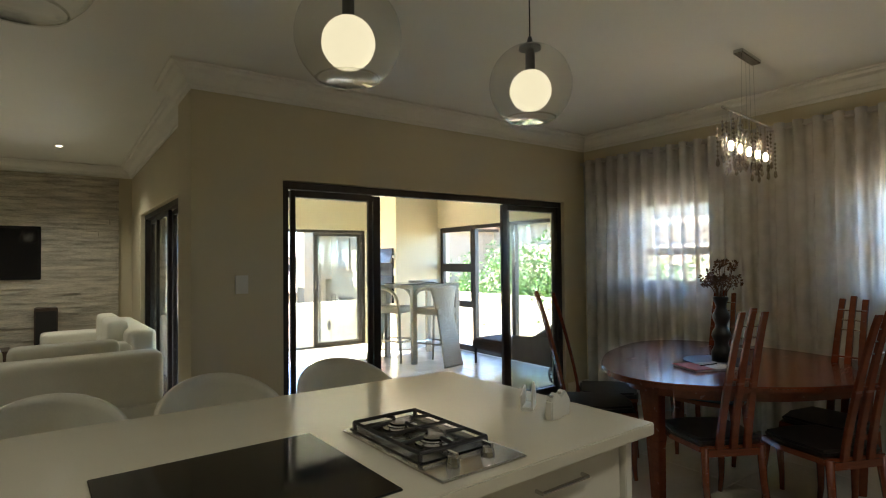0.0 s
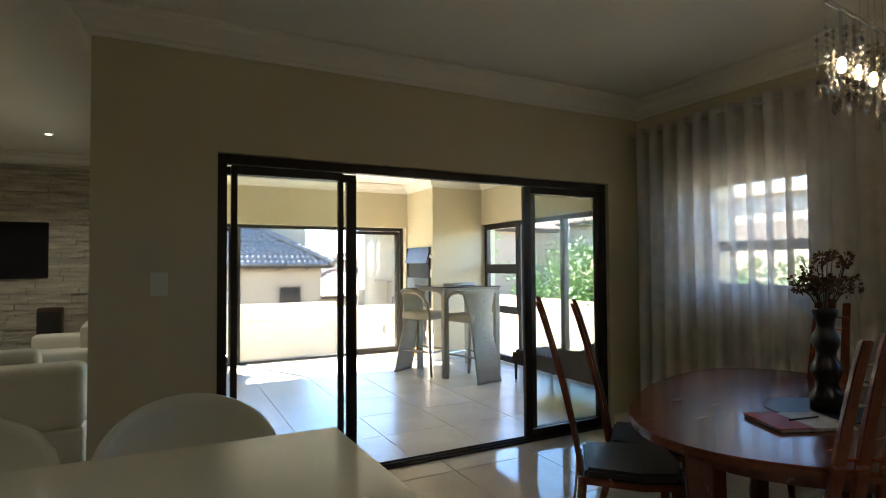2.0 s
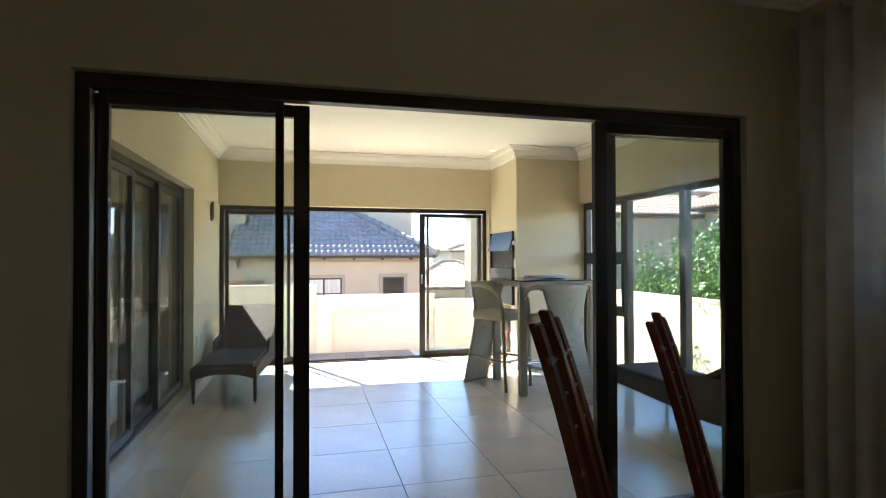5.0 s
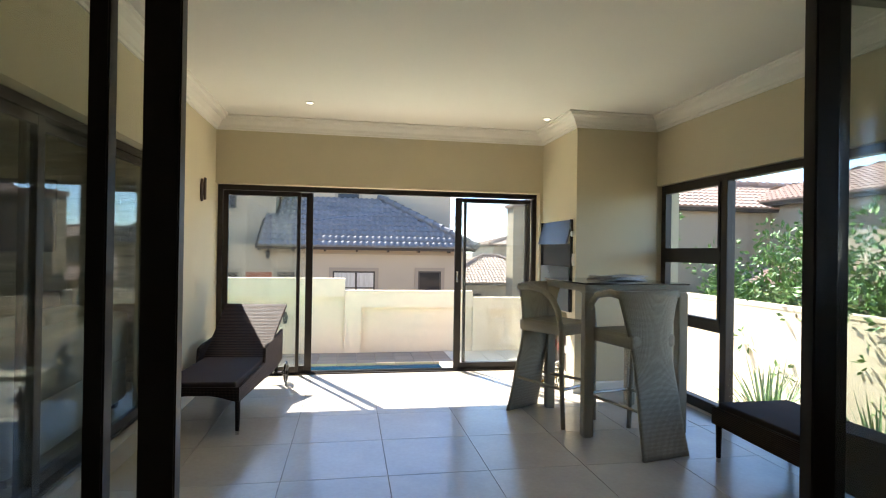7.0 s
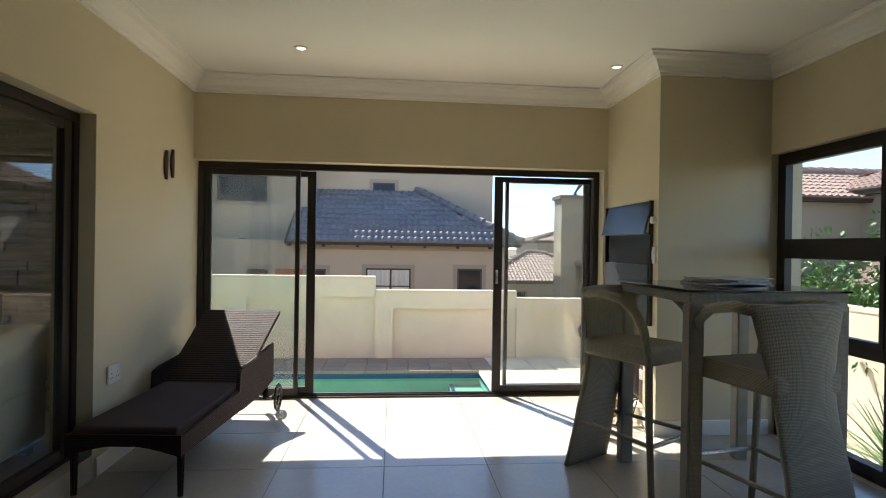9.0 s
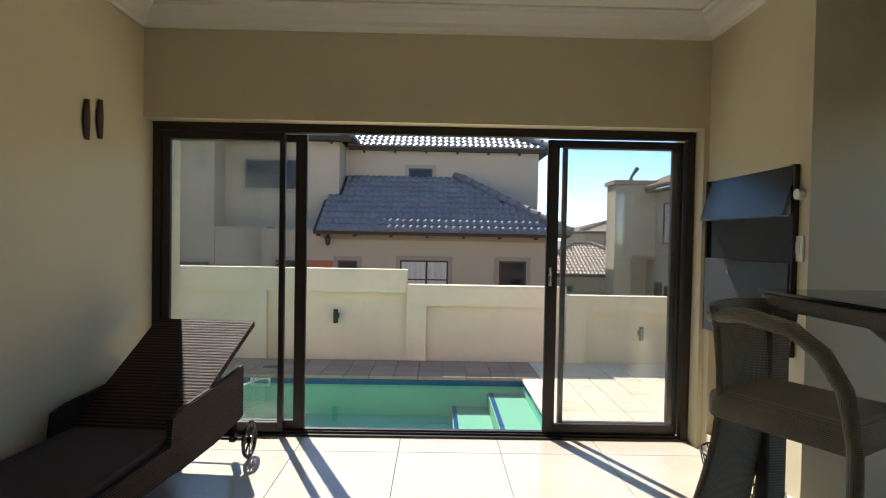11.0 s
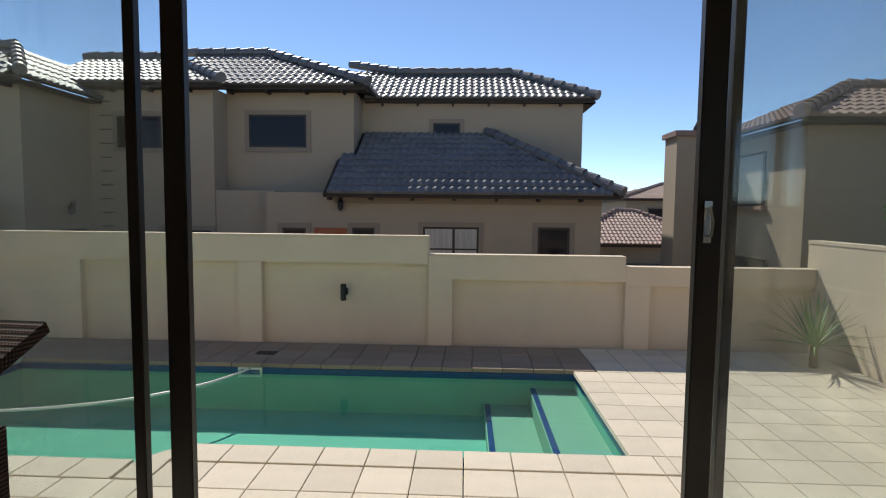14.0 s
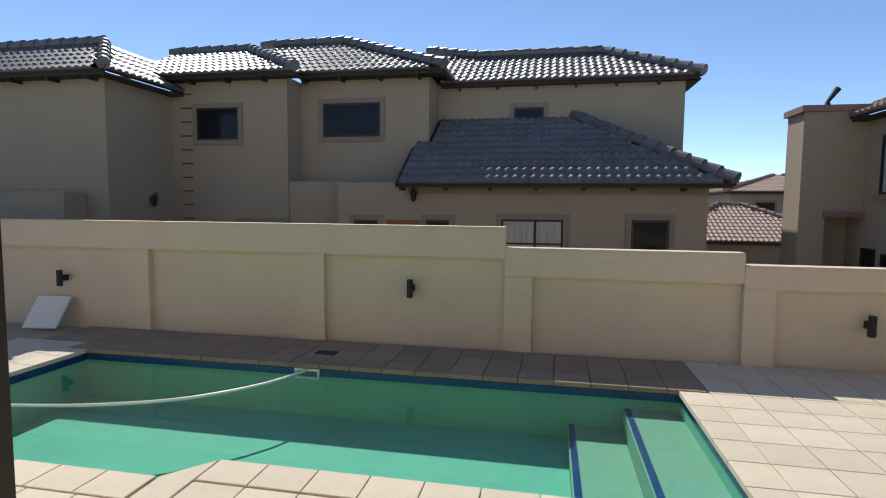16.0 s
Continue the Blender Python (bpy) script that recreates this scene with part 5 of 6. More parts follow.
# ---- dining corner ----
cur = tagged(new("curtain"), "grey-beige sheer curtain with wave pleats hanging to the floor", "curtain", kind="")
bm = bmesh.new()
ny, nz = 560, 8
grid = []
for i in range(ny + 1):
    y = lerp(4.47, -1.2, i / ny)
    col = []
    for j in range(nz + 1):
        q = j / nz
        zz = lerp(2.53, FD + 0.02, q)
        ph = (4.47 - y) / 0.128 * 2 * math.pi
        amp = 0.062 * (1.0 - 0.15 * q)
        dx = amp * math.sin(ph + 0.5 * q * math.sin(y * 3.1)) + 0.012 * q * math.sin(y * 7.0 + 1.0)
        col.append(bm.verts.new((5.03 + dx, y + 0.014 * math.sin(2 * ph) + 0.01 * q * math.sin(y * 5), zz)))
    grid.append(col)
for i in range(ny):
    for j in range(nz):
        bm.faces.new((grid[i][j], grid[i + 1][j], grid[i + 1][j + 1], grid[i][j + 1]))
part("cloth", bm, SHEER, cur, smooth=True)
part("heading_tape", boxes((5.058, -1.2, 2.488, 4.992, 4.47, 2.495)), SHEER, cur)
part("rail", boxes((5.015, -1.3, 2.50, 5.045, 4.50, 2.525)), SHEER, cur)
for k in range(6):
    part("rail_bracket", boxes((5.02, -1.0 + k * 1.02, 2.525, 5.186, -0.98 + k * 1.02, 2.535)), TRIM, cur)

TC = Vector((4.08, 2.30))
tab = thing("dining_table", "polished cherry-wood dining table with a rounded triangular top", "dining table", at=(TC.x, TC.y, 0))
tab.scale = (0.80, 0.80, 0.965)


def trilobe(r):
    pts = []
    for k in range(72):
        a = 2 * math.pi * k / 72
        c = math.cos(3 * (a - radians(174)))
        rr = r * (0.90 + 0.20 * (0.5 + 0.5 * c) ** 1.6)
        pts.append((rr * math.cos(a), rr * math.sin(a)))
    return pts


part("tabletop", prism(trilobe(1.04), 0.715, 0.75), CHERRY, tab, bevel=0.010)
part("apron", prism(trilobe(0.86), 0.64, 0.715), CHERRY, tab)
for a in (174, 294, 54):
    c, s = math.cos(radians(a)), math.sin(radians(a))
    bm = bmesh.new()
    m = Matrix.Rotation(radians(a), 4, "Z")
    for z0, z1, r0, r1, w0, w1 in ((0.0, 0.36, 0.86, 0.88, 0.035, 0.055), (0.36, 0.714, 0.88, 0.92, 0.055, 0.085)):
        vs = [bm.verts.new(m @ Vector((r + dx, dy * w, z))) for z, r, w in ((z0, r0, w0), (z1, r1, w1)) for dx in (-0.05, 0.03) for dy in (-1, 1)]
        for f in ((0, 1, 3, 2), (4, 6, 7, 5), (0, 4, 5, 1), (2, 3, 7, 6), (0, 2, 6, 4), (1, 5, 7, 3)):
            bm.faces.new([vs[i] for i in f])
    part("leg", bm, CHERRY, tab, bevel=0.004)


def dining_chair(x, y, turn, first=None):
    """Seat faces -y locally; the tall back of slats stands at +y."""
    m = ROOM @ pose(x, y, 0, 0, 0, turn)
    if first is not None:
        return copy_thing(first, m)
    t = thing("dining_chair", "cherry-wood dining chair with a tall slatted back and black leather seat", "dining chair", "dining chairs", (x, y, 0), turn)
    seat = [(-0.20, 0.20), (-0.235, -0.05), (-0.20, -0.22), (0.0, -0.25), (0.20, -0.22), (0.235, -0.05), (0.20, 0.20)]
    part("seat_frame", prism(seat, 0.405, 0.435), CHERRY, t, bevel=0.005)
    part("seat_pad", prism([(a * 0.95, b * 0.95) for a, b in seat], 0.436, 0.475), LEATHER, t, "black leather pad", bevel=0.014)
    for sx in (-1, 1):
        part("front_leg", tube([(sx * 0.19, -0.19, 0.41), (sx * 0.205, -0.205, 0.25), (sx * 0.20, -0.20, 0.10), (sx * 0.195, -0.21, 0.0)], [0.024, 0.022, 0.017, 0.014], 8), CHERRY, t, smooth=True)
        part("back_leg", tube([(sx * 0.17, 0.20, 0.43), (sx * 0.175, 0.215, 0.22), (sx * 0.18, 0.27, 0.0)], [0.022, 0.02, 0.015], 8), CHERRY, t, smooth=True)
    for k in range(3):
        s = k - 1.0

        def prof(q, s=s):
            return Vector((s * lerp(0.085, 0.066, q), 0.205 + 0.03 * math.sin(q * 3.1) + 0.19 * q * q, lerp(0.42, 1.22 - 0.02 * abs(s), q)))
        bm = bmesh.new()
        rows = []
        for j in range(11):
            p = prof(j / 10)
            hw = lerp(0.022, 0.017, j / 10)
            rows.append([bm.verts.new(p + Vector((a * hw, b * 0.011, 0))) for a, b in ((-1, -1), (1, -1), (1, 1), (-1, 1))])
        for a, b in zip(rows, rows[1:]):
            for i in range(4):
                bm.faces.new((a[i], a[(i + 1) % 4], b[(i + 1) % 4], b[i]))
        bm.faces.new(rows[0])
        bm.faces.new(rows[-1])
        part("back_slat", bm, CHERRY, t, bevel=0.003)
    for q in (0.50, 0.72, 0.80, 0.88):
        z = lerp(0.42, 1.22, q)
        yb = 0.205 + 0.03 * math.sin(q * 3.1) + 0.19 * q * q
        part("back_dowel", tube([(-0.08, yb, z), (0.08, yb, z)], 0.006, 6), CHROME if q > 0.6 else CHERRY, t)
    part("seat_rail", boxes((-0.18, 0.185, 0.38, 0.18, 0.215, 0.42)), CHERRY, t)
    return t


chairs = [(3.49, 2.90, 48), (3.90, 3.12, 40), (3.51, 2.12, 150), (3.80, 1.66, 155), (4.40, 2.55, -80), (4.28, 1.77, -95)]
first = None
for x, y, a in chairs:
    c = dining_chair(x, y, a, first)
    first = first or c

vase = thing("tall_vase", "tall black rippled vase with dried flowers on the table", "vase", at=(4.02, 2.29, 0.756))
part("vase_body", lathe([(0.0, 0.0), (0.062, 0.0)] + [(0.056 + 0.010 * math.sin(k * 0.85) - 0.018 * (k / 24), 0.02 + k * 0.0165) for k in range(1, 25)] + [(0.040, 0.425), (0.0, 0.42)], 24), VASEMAT, vase, smooth=True)
rnd = random.Random(3)
bm, bm2 = bmesh.new(), bmesh.new()
for k in range(34):
    a, r = rnd.uniform(0, 6.28), rnd.uniform(0.02, 0.12)
    zt = 0.42 + rnd.uniform(0.10, 0.26) - r * 0.4
    tip = Vector((math.cos(a) * r, math.sin(a) * r, zt))
    tube([(math.cos(a) * 0.012, math.sin(a) * 0.012, 0.40), (tip.x * 0.5, tip.y * 0.5, 0.48), tip], 0.0018, 4, bm)
    for q in range(16):
        o = Vector((rnd.gauss(0, 1), rnd.gauss(0, 1), rnd.gauss(0, 1))).normalized()
        s = o.orthogonal().normalized()
        p = tip + o * 0.012
        e = p + o * 0.022
        bm2.faces.new([bm2.verts.new(v) for v in (p, p + o * 0.012 + s * 0.008, e, p + o * 0.012 - s * 0.008)])
part("stems", bm, DRIED, vase)
fl = part("flower_heads", bm2, DRIED, vase, "dried brown flower heads")
fl["kind"] = "stuff"
pm = thing("round_placemat", "dark blue glass placemat on the dining table", "placemat", at=(4.02, 2.33, 0.75))
part("plate", lathe([(0.0, 0.0), (0.20, 0.0), (0.20, 0.004), (0.0, 0.005)], 40), DARKBLUE, pm)
mg = thing("magazine", "open magazine with a pen on the dining table", "magazine", at=(3.74, 2.26, 0.751), turn=-25)
part("pages", boxes((-0.15, -0.11, 0.0, 0.15, 0.11, 0.012)), PAPER, mg, bevel=0.002)
part("cover", boxes((-0.155, -0.113, 0.0121, -0.02, 0.113, 0.0145)), REDPAPER, mg, "red printed cover")
part("pen", tube([(-0.05, -0.02, 0.019), (0.09, 0.01, 0.019)], 0.004, 6), BLACK, mg)

ROOM = PLAIN


def wall_plate(name, label, x, y, z, axis, w, h, category):
    t = thing(name, label, category, at=(x, y, z), turn={"-y": 0, "+x": 90, "-x": -90}[axis])
    part("plate", boxes((-w / 2, -0.012, -h / 2, w / 2, -0.001, h / 2)), WHITEPLAST, t, bevel=0.002)
    return t


t = wall_plate("light_switch", "white light switch plate on the beige wall", 1.61, AY0, 1.371, "-y", 0.085, 0.125, "light switch")
part("rocker", boxes((-0.02, -0.016, -0.03, 0.02, -0.0121, 0.03)), WHITEPLAST, t)
t = wall_plate("light_switch", "white light switch plate on the chimney breast", BX, 8.835, 1.337, "-x", 0.085, 0.125, "light switch")
part("rocker", boxes((-0.02, -0.016, -0.03, 0.02, -0.0121, 0.03)), WHITEPLAST, t)
t = wall_plate("wall_socket", "white double wall socket above the skirting", XW1, 8.44, 0.56, "+x", 0.15, 0.11, "socket")
for sx in (-0.035, 0.035):
    part("rocker", boxes((sx - 0.012, -0.016, 0.025, sx + 0.012, -0.0121, 0.045)), WHITEPLAST, t)
    for a, b in ((0, 0.005), (-0.011, -0.022), (0.011, -0.022)):
        part("pin_hole", tube([(sx + a, -0.0135, b), (sx + a, -0.0118, b)], 0.004, 8), SOCKETSLOT, t)

# ---- patio room ----
def lounger(x, y, turn):
    """Foot end at -y, head end with wheels at +y."""
    t = thing("sun_lounger", "dark brown wicker sun lounger with a raised back and two wheels", "sun lounger", "sun loungers", (x, y, 0), turn)
    for sx in (-1, 1):
        bm = bmesh.new()
        xs = (sx * 0.355, sx * 0.325)
        prof = [(-0.95, 0.25, 0.365), (0.0, 0.23, 0.375), (0.02, 0.23, 0.50), (0.12, 0.22, 0.52), (0.5, 0.22, 0.54), (0.86, 0.25, 0.565), (0.90, 0.26, 0.57)]
        rows = [[bm.verts.new((xx, yy, zz)) for xx in xs for zz in (a, b)] for yy, a, b in prof]
        for p, q in zip(rows, rows[1:]):
            for f in ((0, 1), (1, 3), (3, 2), (2, 0)):
                bm.faces.new((p[f[0]], p[f[1]], q[f[1]], q[f[0]]))
        for r in (rows[0], rows[-1]):
            bm.faces.new((r[0], r[1], r[3], r[2]))
        part("side_panel", bm, WICKER, t, bevel=0.006)
        part("front_foot", tube([(sx * 0.33, -0.91, 0.27), (sx * 0.33, -0.91, 0.03)], [0.024, 0.018], 8), WICKER, t)
        part("foot_cap", tube([(sx * 0.33, -0.91, 0.03), (sx * 0.33, -0.91, 0.0)], 0.016, 8), CHROME, t)
        wl_ = part("wheel", bmesh.new(), BLACK, t)
        bm = tube([(sx * 0.40, 0.90 + 0.10 * math.cos(k * 0.2618), 0.115 + 0.10 * math.sin(k * 0.2618)) for k in range(25)], 0.014, 8, cap=False)
        bm.to_mesh(wl_.data)
        bm.free()
        for k in range(8):
            a = k * math.pi / 4
            part("spoke", tube([(sx * 0.40, 0.90, 0.115), (sx * 0.40, 0.90 + 0.095 * math.cos(a), 0.115 + 0.095 * math.sin(a))], 0.007, 6), BLACK, wl_)
        part("hub", tube([(sx * 0.42, 0.90, 0.115), (sx * 0.35, 0.90, 0.115)], 0.024, 10), BLACK, wl_)
    part("axle", tube([(-0.36, 0.90, 0.115), (0.36, 0.90, 0.115)], 0.010, 8), BLACK, t)
    for bx in (-0.30, 0.26):
        part("axle_bracket", boxes((bx, 0.88, 0.10, bx + 0.04, 0.92, 0.28)), BLACK, t)
    part("deck", boxes((-0.325, -0.95, 0.30, 0.325, 0.90, 0.345)), WICKER, t)
    part("foot_panel", sheet(lambda u, v: (lerp(-0.355, 0.355, u), -0.955, lerp(0.25 + 0.06 * math.sin(u * math.pi), 0.365, v)), 12, 2, 0.02), WICKER, t)
    part("seat_cushion", cushion_block(bmesh.new(), -0.32, -0.94, 0.345, 0.32, 0.16, 0.40, 0.02), CUSHION, t, "flat brown seat cushion", smooth=True)
    part("backrest", sheet(lambda u, v: (lerp(-0.335, 0.335, u) * (1 + 0.10 * v * v), 0.12 + 0.86 * v + 0.06 * v * v, 0.37 + 0.40 * v + 0.03 * v * v), 10, 8, 0.035), WICKER, t, "raised wicker backrest")
    part("strut", tube([(0.2, 0.70, 0.63), (0.2, 0.82, 0.33)], 0.010, 6), BLACK, t)
    return t


for x, y, turn in ((2.03, 8.72, -4.3), (5.84, 6.14, 180)):
    lounger(x, y, turn).scale = (0.85, 0.875, 1.0)


def bar_stool(x, y, turn):
    """A woven stool; faces +y locally; its back sheet runs down to the floor at -y."""
    t = thing("woven_bar_stool", "off-white woven bar stool with a sheet back reaching the floor", "bar stool", "woven bar stools", (x, y, 0), turn)

    def back(u, v):
        s = 2 * u - 1
        flare = 0.16 + 0.03 * (1 - v) ** 2 + 0.11 * max(0.0, v - 0.55) ** 1.5 / 0.30
        yb = -0.29 - 0.07 * (1 - v) ** 2.2 + 0.06 * math.sin(v * 2.4) - 0.02 * v
        curl = 0.10 * abs(s) ** 2.2 * max(0.0, v - 0.35) / 0.65
        return (s * flare, yb + curl, 0.0 + 1.10 * v - 0.04 * abs(s) * max(0.0, v - 0.8))
    part("back_sheet", sheet(back, 18, 28, 0.022), WHITEWICK, t, smooth=True)
    for sx in (-1, 1):
        arm = [(sx * 0.235, -0.20, 1.06), (sx * 0.25, -0.08, 1.075), (sx * 0.245, 0.06, 1.05), (sx * 0.235, 0.14, 0.99), (sx * 0.225, 0.19, 0.90), (sx * 0.215, 0.215, 0.75), (sx * 0.21, 0.22, 0.4), (sx * 0.20, 0.235, 0.0)]
        part("arm_and_leg", tube(arm, [0.026, 0.026, 0.025, 0.024, 0.023, 0.021, 0.019, 0.017], 10), WHITEWICK, t, smooth=True)
        part("stretcher", tube([(sx * 0.205, 0.225, 0.30), (sx * 0.16, -0.27, 0.30)], 0.012, 8), WHITEWICK, t)
    part("seat", cushion_block(bmesh.new(), -0.19, -0.24, 0.70, 0.19, 0.215, 0.80, 0.035), WHITEWICK, t, smooth=True)
    part("foot_rest", tube([(-0.20, 0.232, 0.30), (0.20, 0.232, 0.30)], 0.013, 10), CHROME, t, "steel foot rail")
    return t


bar_stool(5.155, 7.40, 12).scale = (1.045, 1.045, 1.045)
bar_stool(4.82, 8.03, 210).scale = (1.045, 1.045, 1.045)

bt = thing("bar_table", "off-white woven bar table with a dark glass top", "bar table", at=(5.27, 7.93, 0))
bt.scale = (1.075, 1.075, 1.075)
part("top_frame", boxes((-0.40, -0.40, 1.03, 0.40, 0.40, 1.085)), WHITEWICK, bt, bevel=0.008)
part("glass_top", boxes((-0.41, -0.41, 1.086, 0.41, 0.41, 1.096)), DARKGLASS, bt, bevel=0.003)
for sx in (-1, 1):
    for sy in (-1, 1):
        part("leg", boxes((sx * 0.365 - 0.036, sy * 0.365 - 0.036, 0.0, sx * 0.365 + 0.036, sy * 0.365 + 0.036, 1.029)), WHITEWICK, bt, bevel=0.006)
np_ = thing("newspapers", "loose pile of folded newspapers on the bar table", "newspapers", at=(5.36, 7.98, 1.179), turn=18)
for k in range(4):
    o = part("newspaper", sheet(lambda u, v, k=k: (lerp(-0.20, 0.20, u), lerp(-0.15, 0.15, v), 0.006 + 0.009 * k + 0.006 * math.sin(u * 4 + k)), 8, 6, 0.006), PAPER, np_)
    o.matrix_basis = pose(0.02 * k - 0.03, 0.012 * k, 0, 0, 0, (-8, 6, 14, -3)[k])

downlight(2.665, 8.95, 0)
downlight(5.08, 9.03, 0)

# built-in grill in the chimney breast
gr = thing("built_in_grill", "graphite steel built-in grill with its upper flap open", "grill", at=(BX, 8.86, 0.80))
gr.scale = (1.0, 0.9, 1.0)
# local x out of the wall is -x; y runs along the wall
part("lower_door", boxes((-0.035, 0.0, 0.0, -0.003, 0.92, 0.46)), GREYSTEEL, gr, bevel=0.004)
part("firebox", boxes((-0.012, 0.02, 0.46, -0.002, 0.90, 0.70)), BLACK, gr)
part("frame_side", boxes((-0.03, -0.02, 0.0, -0.002, 0.0, 0.95)), BLACK, gr)
part("frame_side", boxes((-0.03, 0.92, 0.0, -0.002, 0.94, 0.95)), BLACK, gr)
fb = bmesh.new()
vs = [fb.verts.new(p) for p in ((-0.004, 0, 0.95), (-0.004, 0.92, 0.95), (-0.075, 0.92, 0.70), (-0.075, 0, 0.70), (-0.002, 0, 0.93), (-0.002, 0.92, 0.93), (-0.055, 0.92, 0.70), (-0.055, 0, 0.70))]
for f in ((0, 1, 2, 3), (4, 7, 6, 5), (0, 4, 5, 1), (3, 2, 6, 7), (0, 3, 7, 4), (1, 5, 6, 2)):
    fb.faces.new([vs[i] for i in f])
part("upper_flap", fb, GREYSTEEL, gr)
part("door_lock", tube([(-0.036, 0.60, 0.39), (-0.044, 0.60, 0.39)], 0.012, 10), CHROME, gr, "small chrome lock")
part("hinge", boxes((-0.04, 0.0, 0.695, -0.028, 0.92, 0.705)), CHROME, gr)
kn = part("gas_knob", lathe([(0.0, 0.0), (0.028, 0.0), (0.026, 0.03), (0.0, 0.032)], 14), WHITEPLAST, gr)
kn.matrix_basis = pose(-0.003, -0.045, 0.80, 0, -90, 0)
# charcoal and a wire basket in the niche below
for k, (y, a, s) in enumerate(((9.16, 0, 1.15), (9.38, 12, 1.1), (9.58, -25, 0.6))):
    bag = thing("charcoal_bag", "printed dark charcoal bag in the log niche", "bag", "charcoal bags", (5.50, y, 0.12), a)
    part("sack", sheet(lambda u, v, s=s: (0.10 * s * math.cos(u * 6.28) * (1 - 0.25 * v * v), 0.13 * s * math.sin(u * 6.28) * (1 + 0.05 * v), 0.004 + 0.42 * s * v), 18, 6, 0.004), CHARCOAL, bag, smooth=True)
    part("fold", boxes((-0.07 * s, -0.125 * s, 0.41 * s, 0.07 * s, 0.125 * s, 0.44 * s)), CHARCOAL, bag)
    part("printed_label", boxes((-0.106 * s, -0.03, 0.20, -0.098 * s, 0.03, 0.28)), REDPAPER if k else PAPER, bag)
bk = thing("wire_basket", "scrolled wire basket full of newspapers and kindling", "basket", at=(5.15, 9.08, 0), turn=8)
for z, r in ((0.01, 0.10), (0.12, 0.125), (0.22, 0.15)):
    part("hoop", tube([(r * math.cos(k * 0.2618), r * 1.15 * math.sin(k * 0.2618), z) for k in range(25)], 0.006, 6), MATTBLACK, bk)
for k in range(14):
    a = k * 2 * math.pi / 14
    part("wire", tube([(0.10 * math.cos(a), 0.115 * math.sin(a), 0.01), (0.112 * math.cos(a + 0.15), 0.129 * math.sin(a + 0.15), 0.07), (0.138 * math.cos(a - 0.1), 0.159 * math.sin(a - 0.1), 0.16), (0.15 * math.cos(a), 0.1725 * math.sin(a), 0.22)], 0.004, 5), MATTBLACK, bk)
for k in range(6):
    o = part("rolled_paper", tube([(-0.085, 0, 0), (0.085, 0, 0)], 0.018, 8), PAPER if k % 3 else YELLOW, bk)
    o.matrix_basis = pose(0.03 * (k - 2.5), 0.03 * (k % 3 - 1), 0.06 + 0.028 * k, 0, 25 * (k % 3 - 1), 37 * k)
# wall ornaments
for y, z, h in ((9.16, 1.958, 0.215), (9.275, 1.984, 0.215)):
    t = thing("wall_ornament", "dark carved wooden slat hung on the wall", "ornament", "wall ornaments", (XW1, y, z))
    bm = sheet(lambda u, v, h=h: (0.006 + 0.014 * math.sin(u * math.pi), (u - 0.5) * 0.055 * math.sin(0.25 + v * 2.6), (v - 0.5) * h), 6, 10, 0.012)
    part("slat", bm, DARKWOOD, t, smooth=True)

# ---- floors and paving, piece by piece ----
structure(part("floor", boxes((XW1, AY1, -0.02, XE, 10.0, -0.006), (-6.0, -3.0, -0.02, XD, AY1 - 0.001, FD - 0.006)), GROUT), "large beige floor tiles with dark joints", "floor")
floor = bpy.data.objects["floor"]


def plate(name, sx, sy, h, material, bevel=0.004):
    bm = bmesh.new()
    b = bevel
    lo = [(0, 0), (sx, 0), (sx, sy), (0, sy)]
    hi = [(b, b), (sx - b, b), (sx - b, sy - b), (b, sy - b)]
    vl = [bm.verts.new((x, y, 0)) for x, y in lo]
    vm = [bm.verts.new((x, y, h - b * 0.6)) for x, y in lo]
    vh = [bm.verts.new((x, y, h)) for x, y in hi]
    bm.faces.new(vh)
    for i in range(4):
        j = (i + 1) % 4
        bm.faces.new((vl[i], vl[j], vm[j], vm[i]))
        bm.faces.new((vm[i], vm[j], vh[j], vh[i]))
    me = bpy.data.meshes.new(name)
    bm.normal_update()
    bm.to_mesh(me)
    bm.free()
    me.materials.append(material)
    return me


TS = 0.65
meshes = {}


def lay(x0, x1, y0, y1, ox, oy, size, gap, z, h, material, parent, name):
    i0, i1 = math.floor((x0 - ox) / size), math.ceil((x1 - ox) / size)
    j0, j1 = math.floor((y0 - oy) / size), math.ceil((y1 - oy) / size)
    for i in range(i0, i1):
        for j in range(j0, j1):
            a, b = max(x0, ox + i * size), min(x1, ox + (i + 1) * size - gap)
            c, d = max(y0, oy + j * size), min(y1, oy + (j + 1) * size - gap)
            if b - a < 0.03 or d - c < 0.03:
                continue
            key = (round(b - a, 3), round(d - c, 3), h, material.name)
            if key not in meshes:
                meshes[key] = plate(name, b - a, d - c, h, material, 0.0015 if h < 0.02 else 0.006)
            ob = new(name, meshes[key])
            ob.parent = parent
            ob.location = (a, c, z)


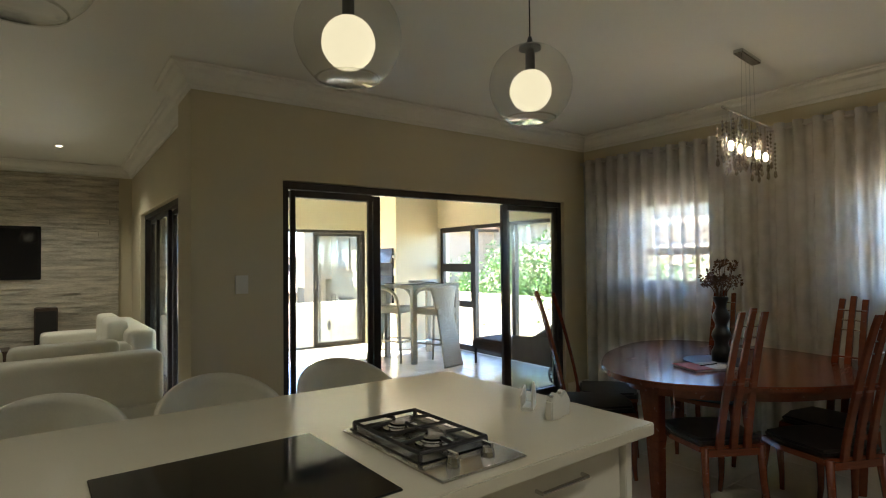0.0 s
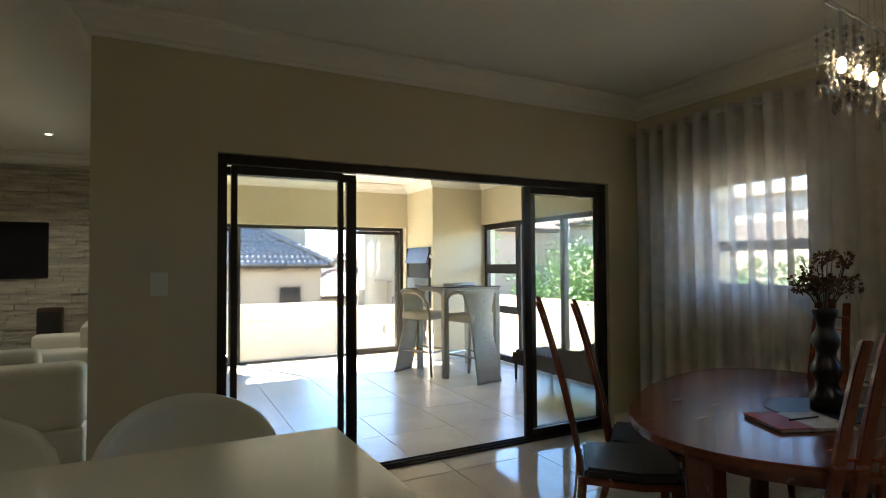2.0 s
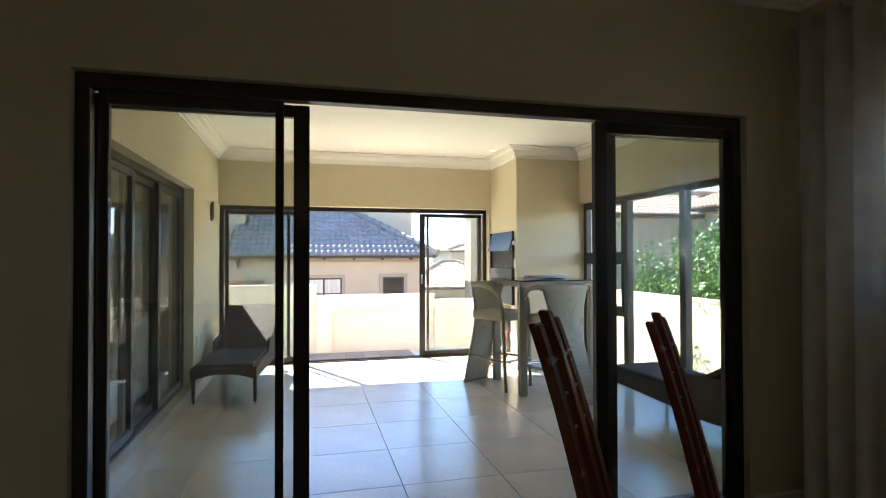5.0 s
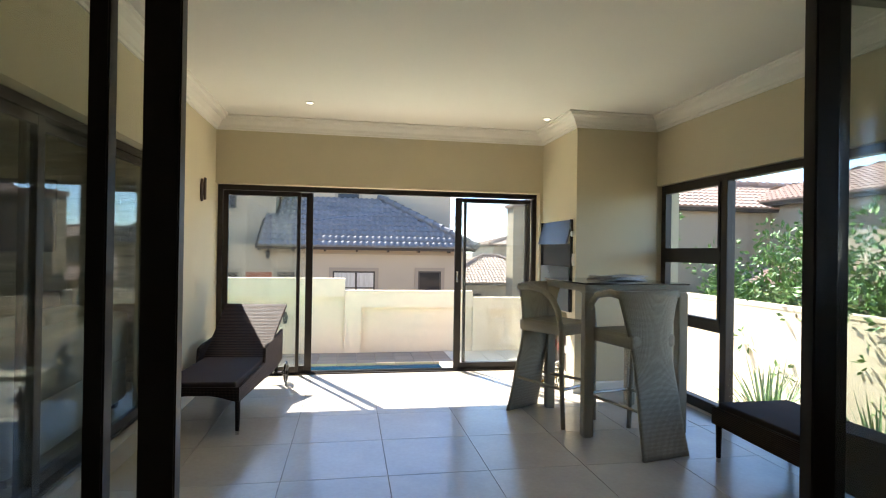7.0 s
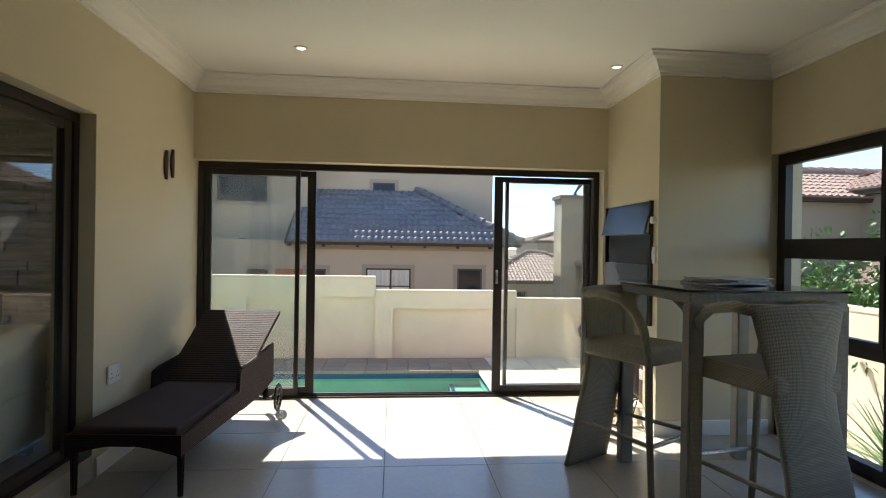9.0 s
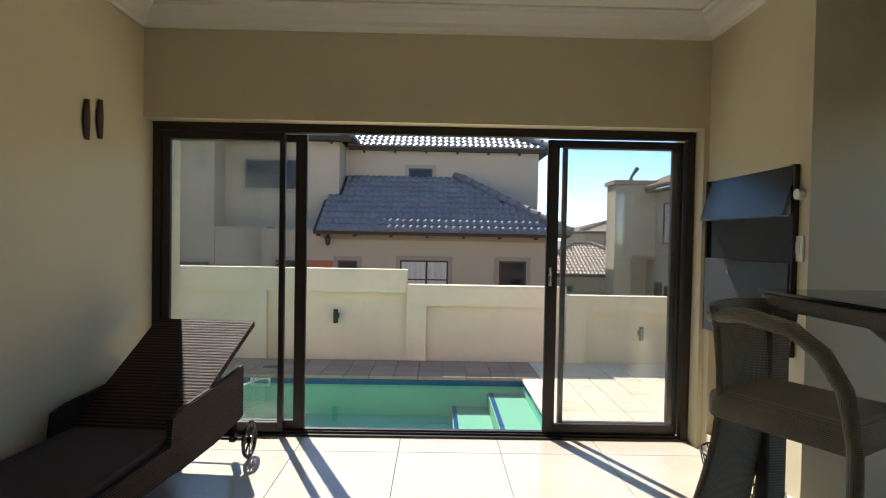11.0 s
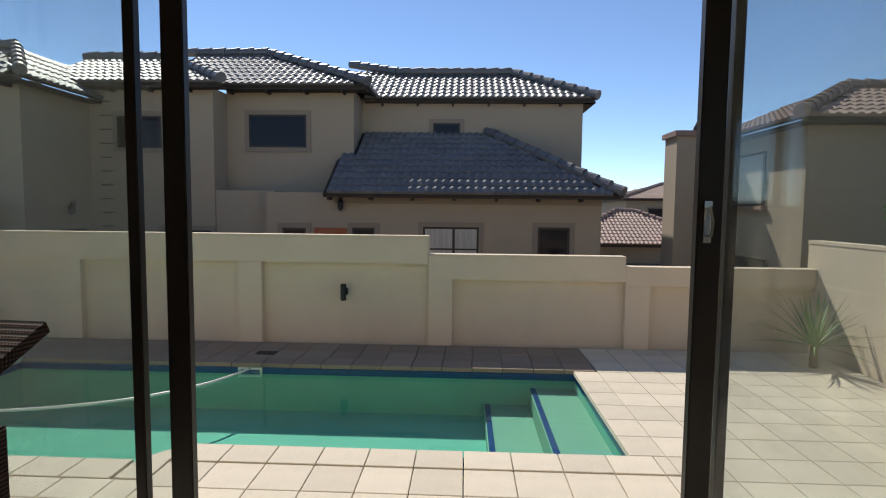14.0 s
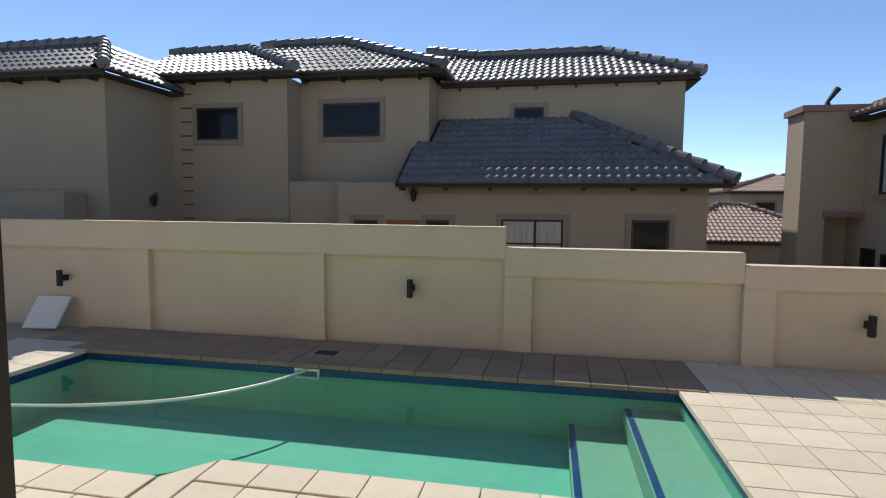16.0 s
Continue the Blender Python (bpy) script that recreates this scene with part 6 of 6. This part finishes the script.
lay(XW1, XE, AY1 + 0.001, 9.828, 2.672, 8.308 - 12 * TS, TS, 0.004, -0.006, 0.006, FLOOR, floor, "floor_tile")
lay(XW1, 5.275, 9.83, 10.0, 2.672, 8.308 - 12 * TS, TS, 0.004, -0.006, 0.004, FLOOR, floor, "floor_tile")
lay(-1.0, XD, -1.4, AY1, 2.672, 8.308 - 12 * TS, TS, 0.004, FD - 0.006, 0.006, GLOSSTILE, floor, "floor_tile")
structure(part("floor_lounge", boxes((-6.0, -3.0, FD - 0.006, -1.002, YS, FD), (-1.0, AY1, -0.006, XW1 - 0.002, YS, FD), (-1.0, -3.0, FD - 0.006, XD, -1.402, FD)), GLOSSTILE), "polished beige tiled floor", "floor")

paving = structure(part("pavement", boxes((PX1 + 0.05, 10.03, GZ - 0.065, 9.125, GY, GZ - 0.035), (-14, 10.03, GZ - 0.065, PX1 + 0.05, 12.583, GZ - 0.035), (-14, PY1 + 0.1, GZ - 0.065, PX1 + 0.05, GY, GZ - 0.035), (-14, 12.583, GZ - 0.065, PX0 - 0.1, PY1 + 0.1, GZ - 0.035)), SAND), "sand-coloured concrete paving slabs", "pavement")
SL = 0.43
CO = 0.305      # depth of the coping
ZP = GZ - 0.036
lay(PX1 + CO, 9.10, 10.03, PY1, PX1 + CO, 10.03, SL, 0.009, ZP, 0.036, PAVER, paving, "paving_slab")
# slabs along the garden wall carry part of its shadow in their colour
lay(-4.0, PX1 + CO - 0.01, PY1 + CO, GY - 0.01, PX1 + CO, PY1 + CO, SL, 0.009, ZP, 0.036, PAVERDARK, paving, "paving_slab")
lay(PX1 + CO, 9.10, PY1 + 0.01, GY - 0.01, PX1 + CO, PY1 + 0.01, SL, 0.009, ZP, 0.036, PAVER, paving, "paving_slab")
lay(0.998, PX1 + CO - 0.01, 11.3, PY0 - CO - 0.01, 0.998, PY0 - CO - 0.01 - 3 * SL, SL, 0.009, ZP, 0.036, PAVER, paving, "paving_slab")
lay(-4.0, 0.987, 11.3, 12.643 - CO - 0.01, -4.0, 11.6, SL, 0.009, ZP, 0.036, PAVER, paving, "paving_slab")
lay(-4.4, PX0 - CO - 0.01, 12.343, PY1 + CO - 0.01, -4.4, 12.343, SL, 0.009, ZP, 0.036, PAVER, paving, "paving_slab")
# coping stones round the pool
ZC = GZ - 0.05
lay(0.998, PX1 + CO - 0.01, PY0 - CO, PY0 + 0.03, 0.998, PY0 - CO, SL, 0.010, ZC, 0.056, PAVER, paving, "coping_stone")
lay(PX0 - CO, 0.704, 12.643 - CO, 12.673, PX0 - CO, 12.643 - CO, SL, 0.010, ZC, 0.056, PAVER, paving, "coping_stone")
# far coping, in the same shade-darkened brown
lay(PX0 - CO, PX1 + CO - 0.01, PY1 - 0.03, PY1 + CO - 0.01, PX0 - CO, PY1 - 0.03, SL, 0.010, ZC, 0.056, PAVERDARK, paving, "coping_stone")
lay(PX1 - 0.03, PX1 + CO - 0.01, PY0 + 0.04, PY1 - 0.04, PX1 - 0.03, PY0 + 0.04, SL, 0.010, ZC, 0.056, PAVER, paving, "coping_stone")
lay(PX0 - CO, PX0 + 0.03, 12.683, PY1 - 0.04, PX0 - CO, 12.683, SL, 0.010, ZC, 0.056, PAVER, paving, "coping_stone")
part("coping_stone", prism([(0.704, 12.643 - CO), (0.987, 12.643 - CO), (0.987, PY0 + 0.02), (0.704, 12.673)], ZC, GZ + 0.006), PAVER, paving, bevel=0.005)
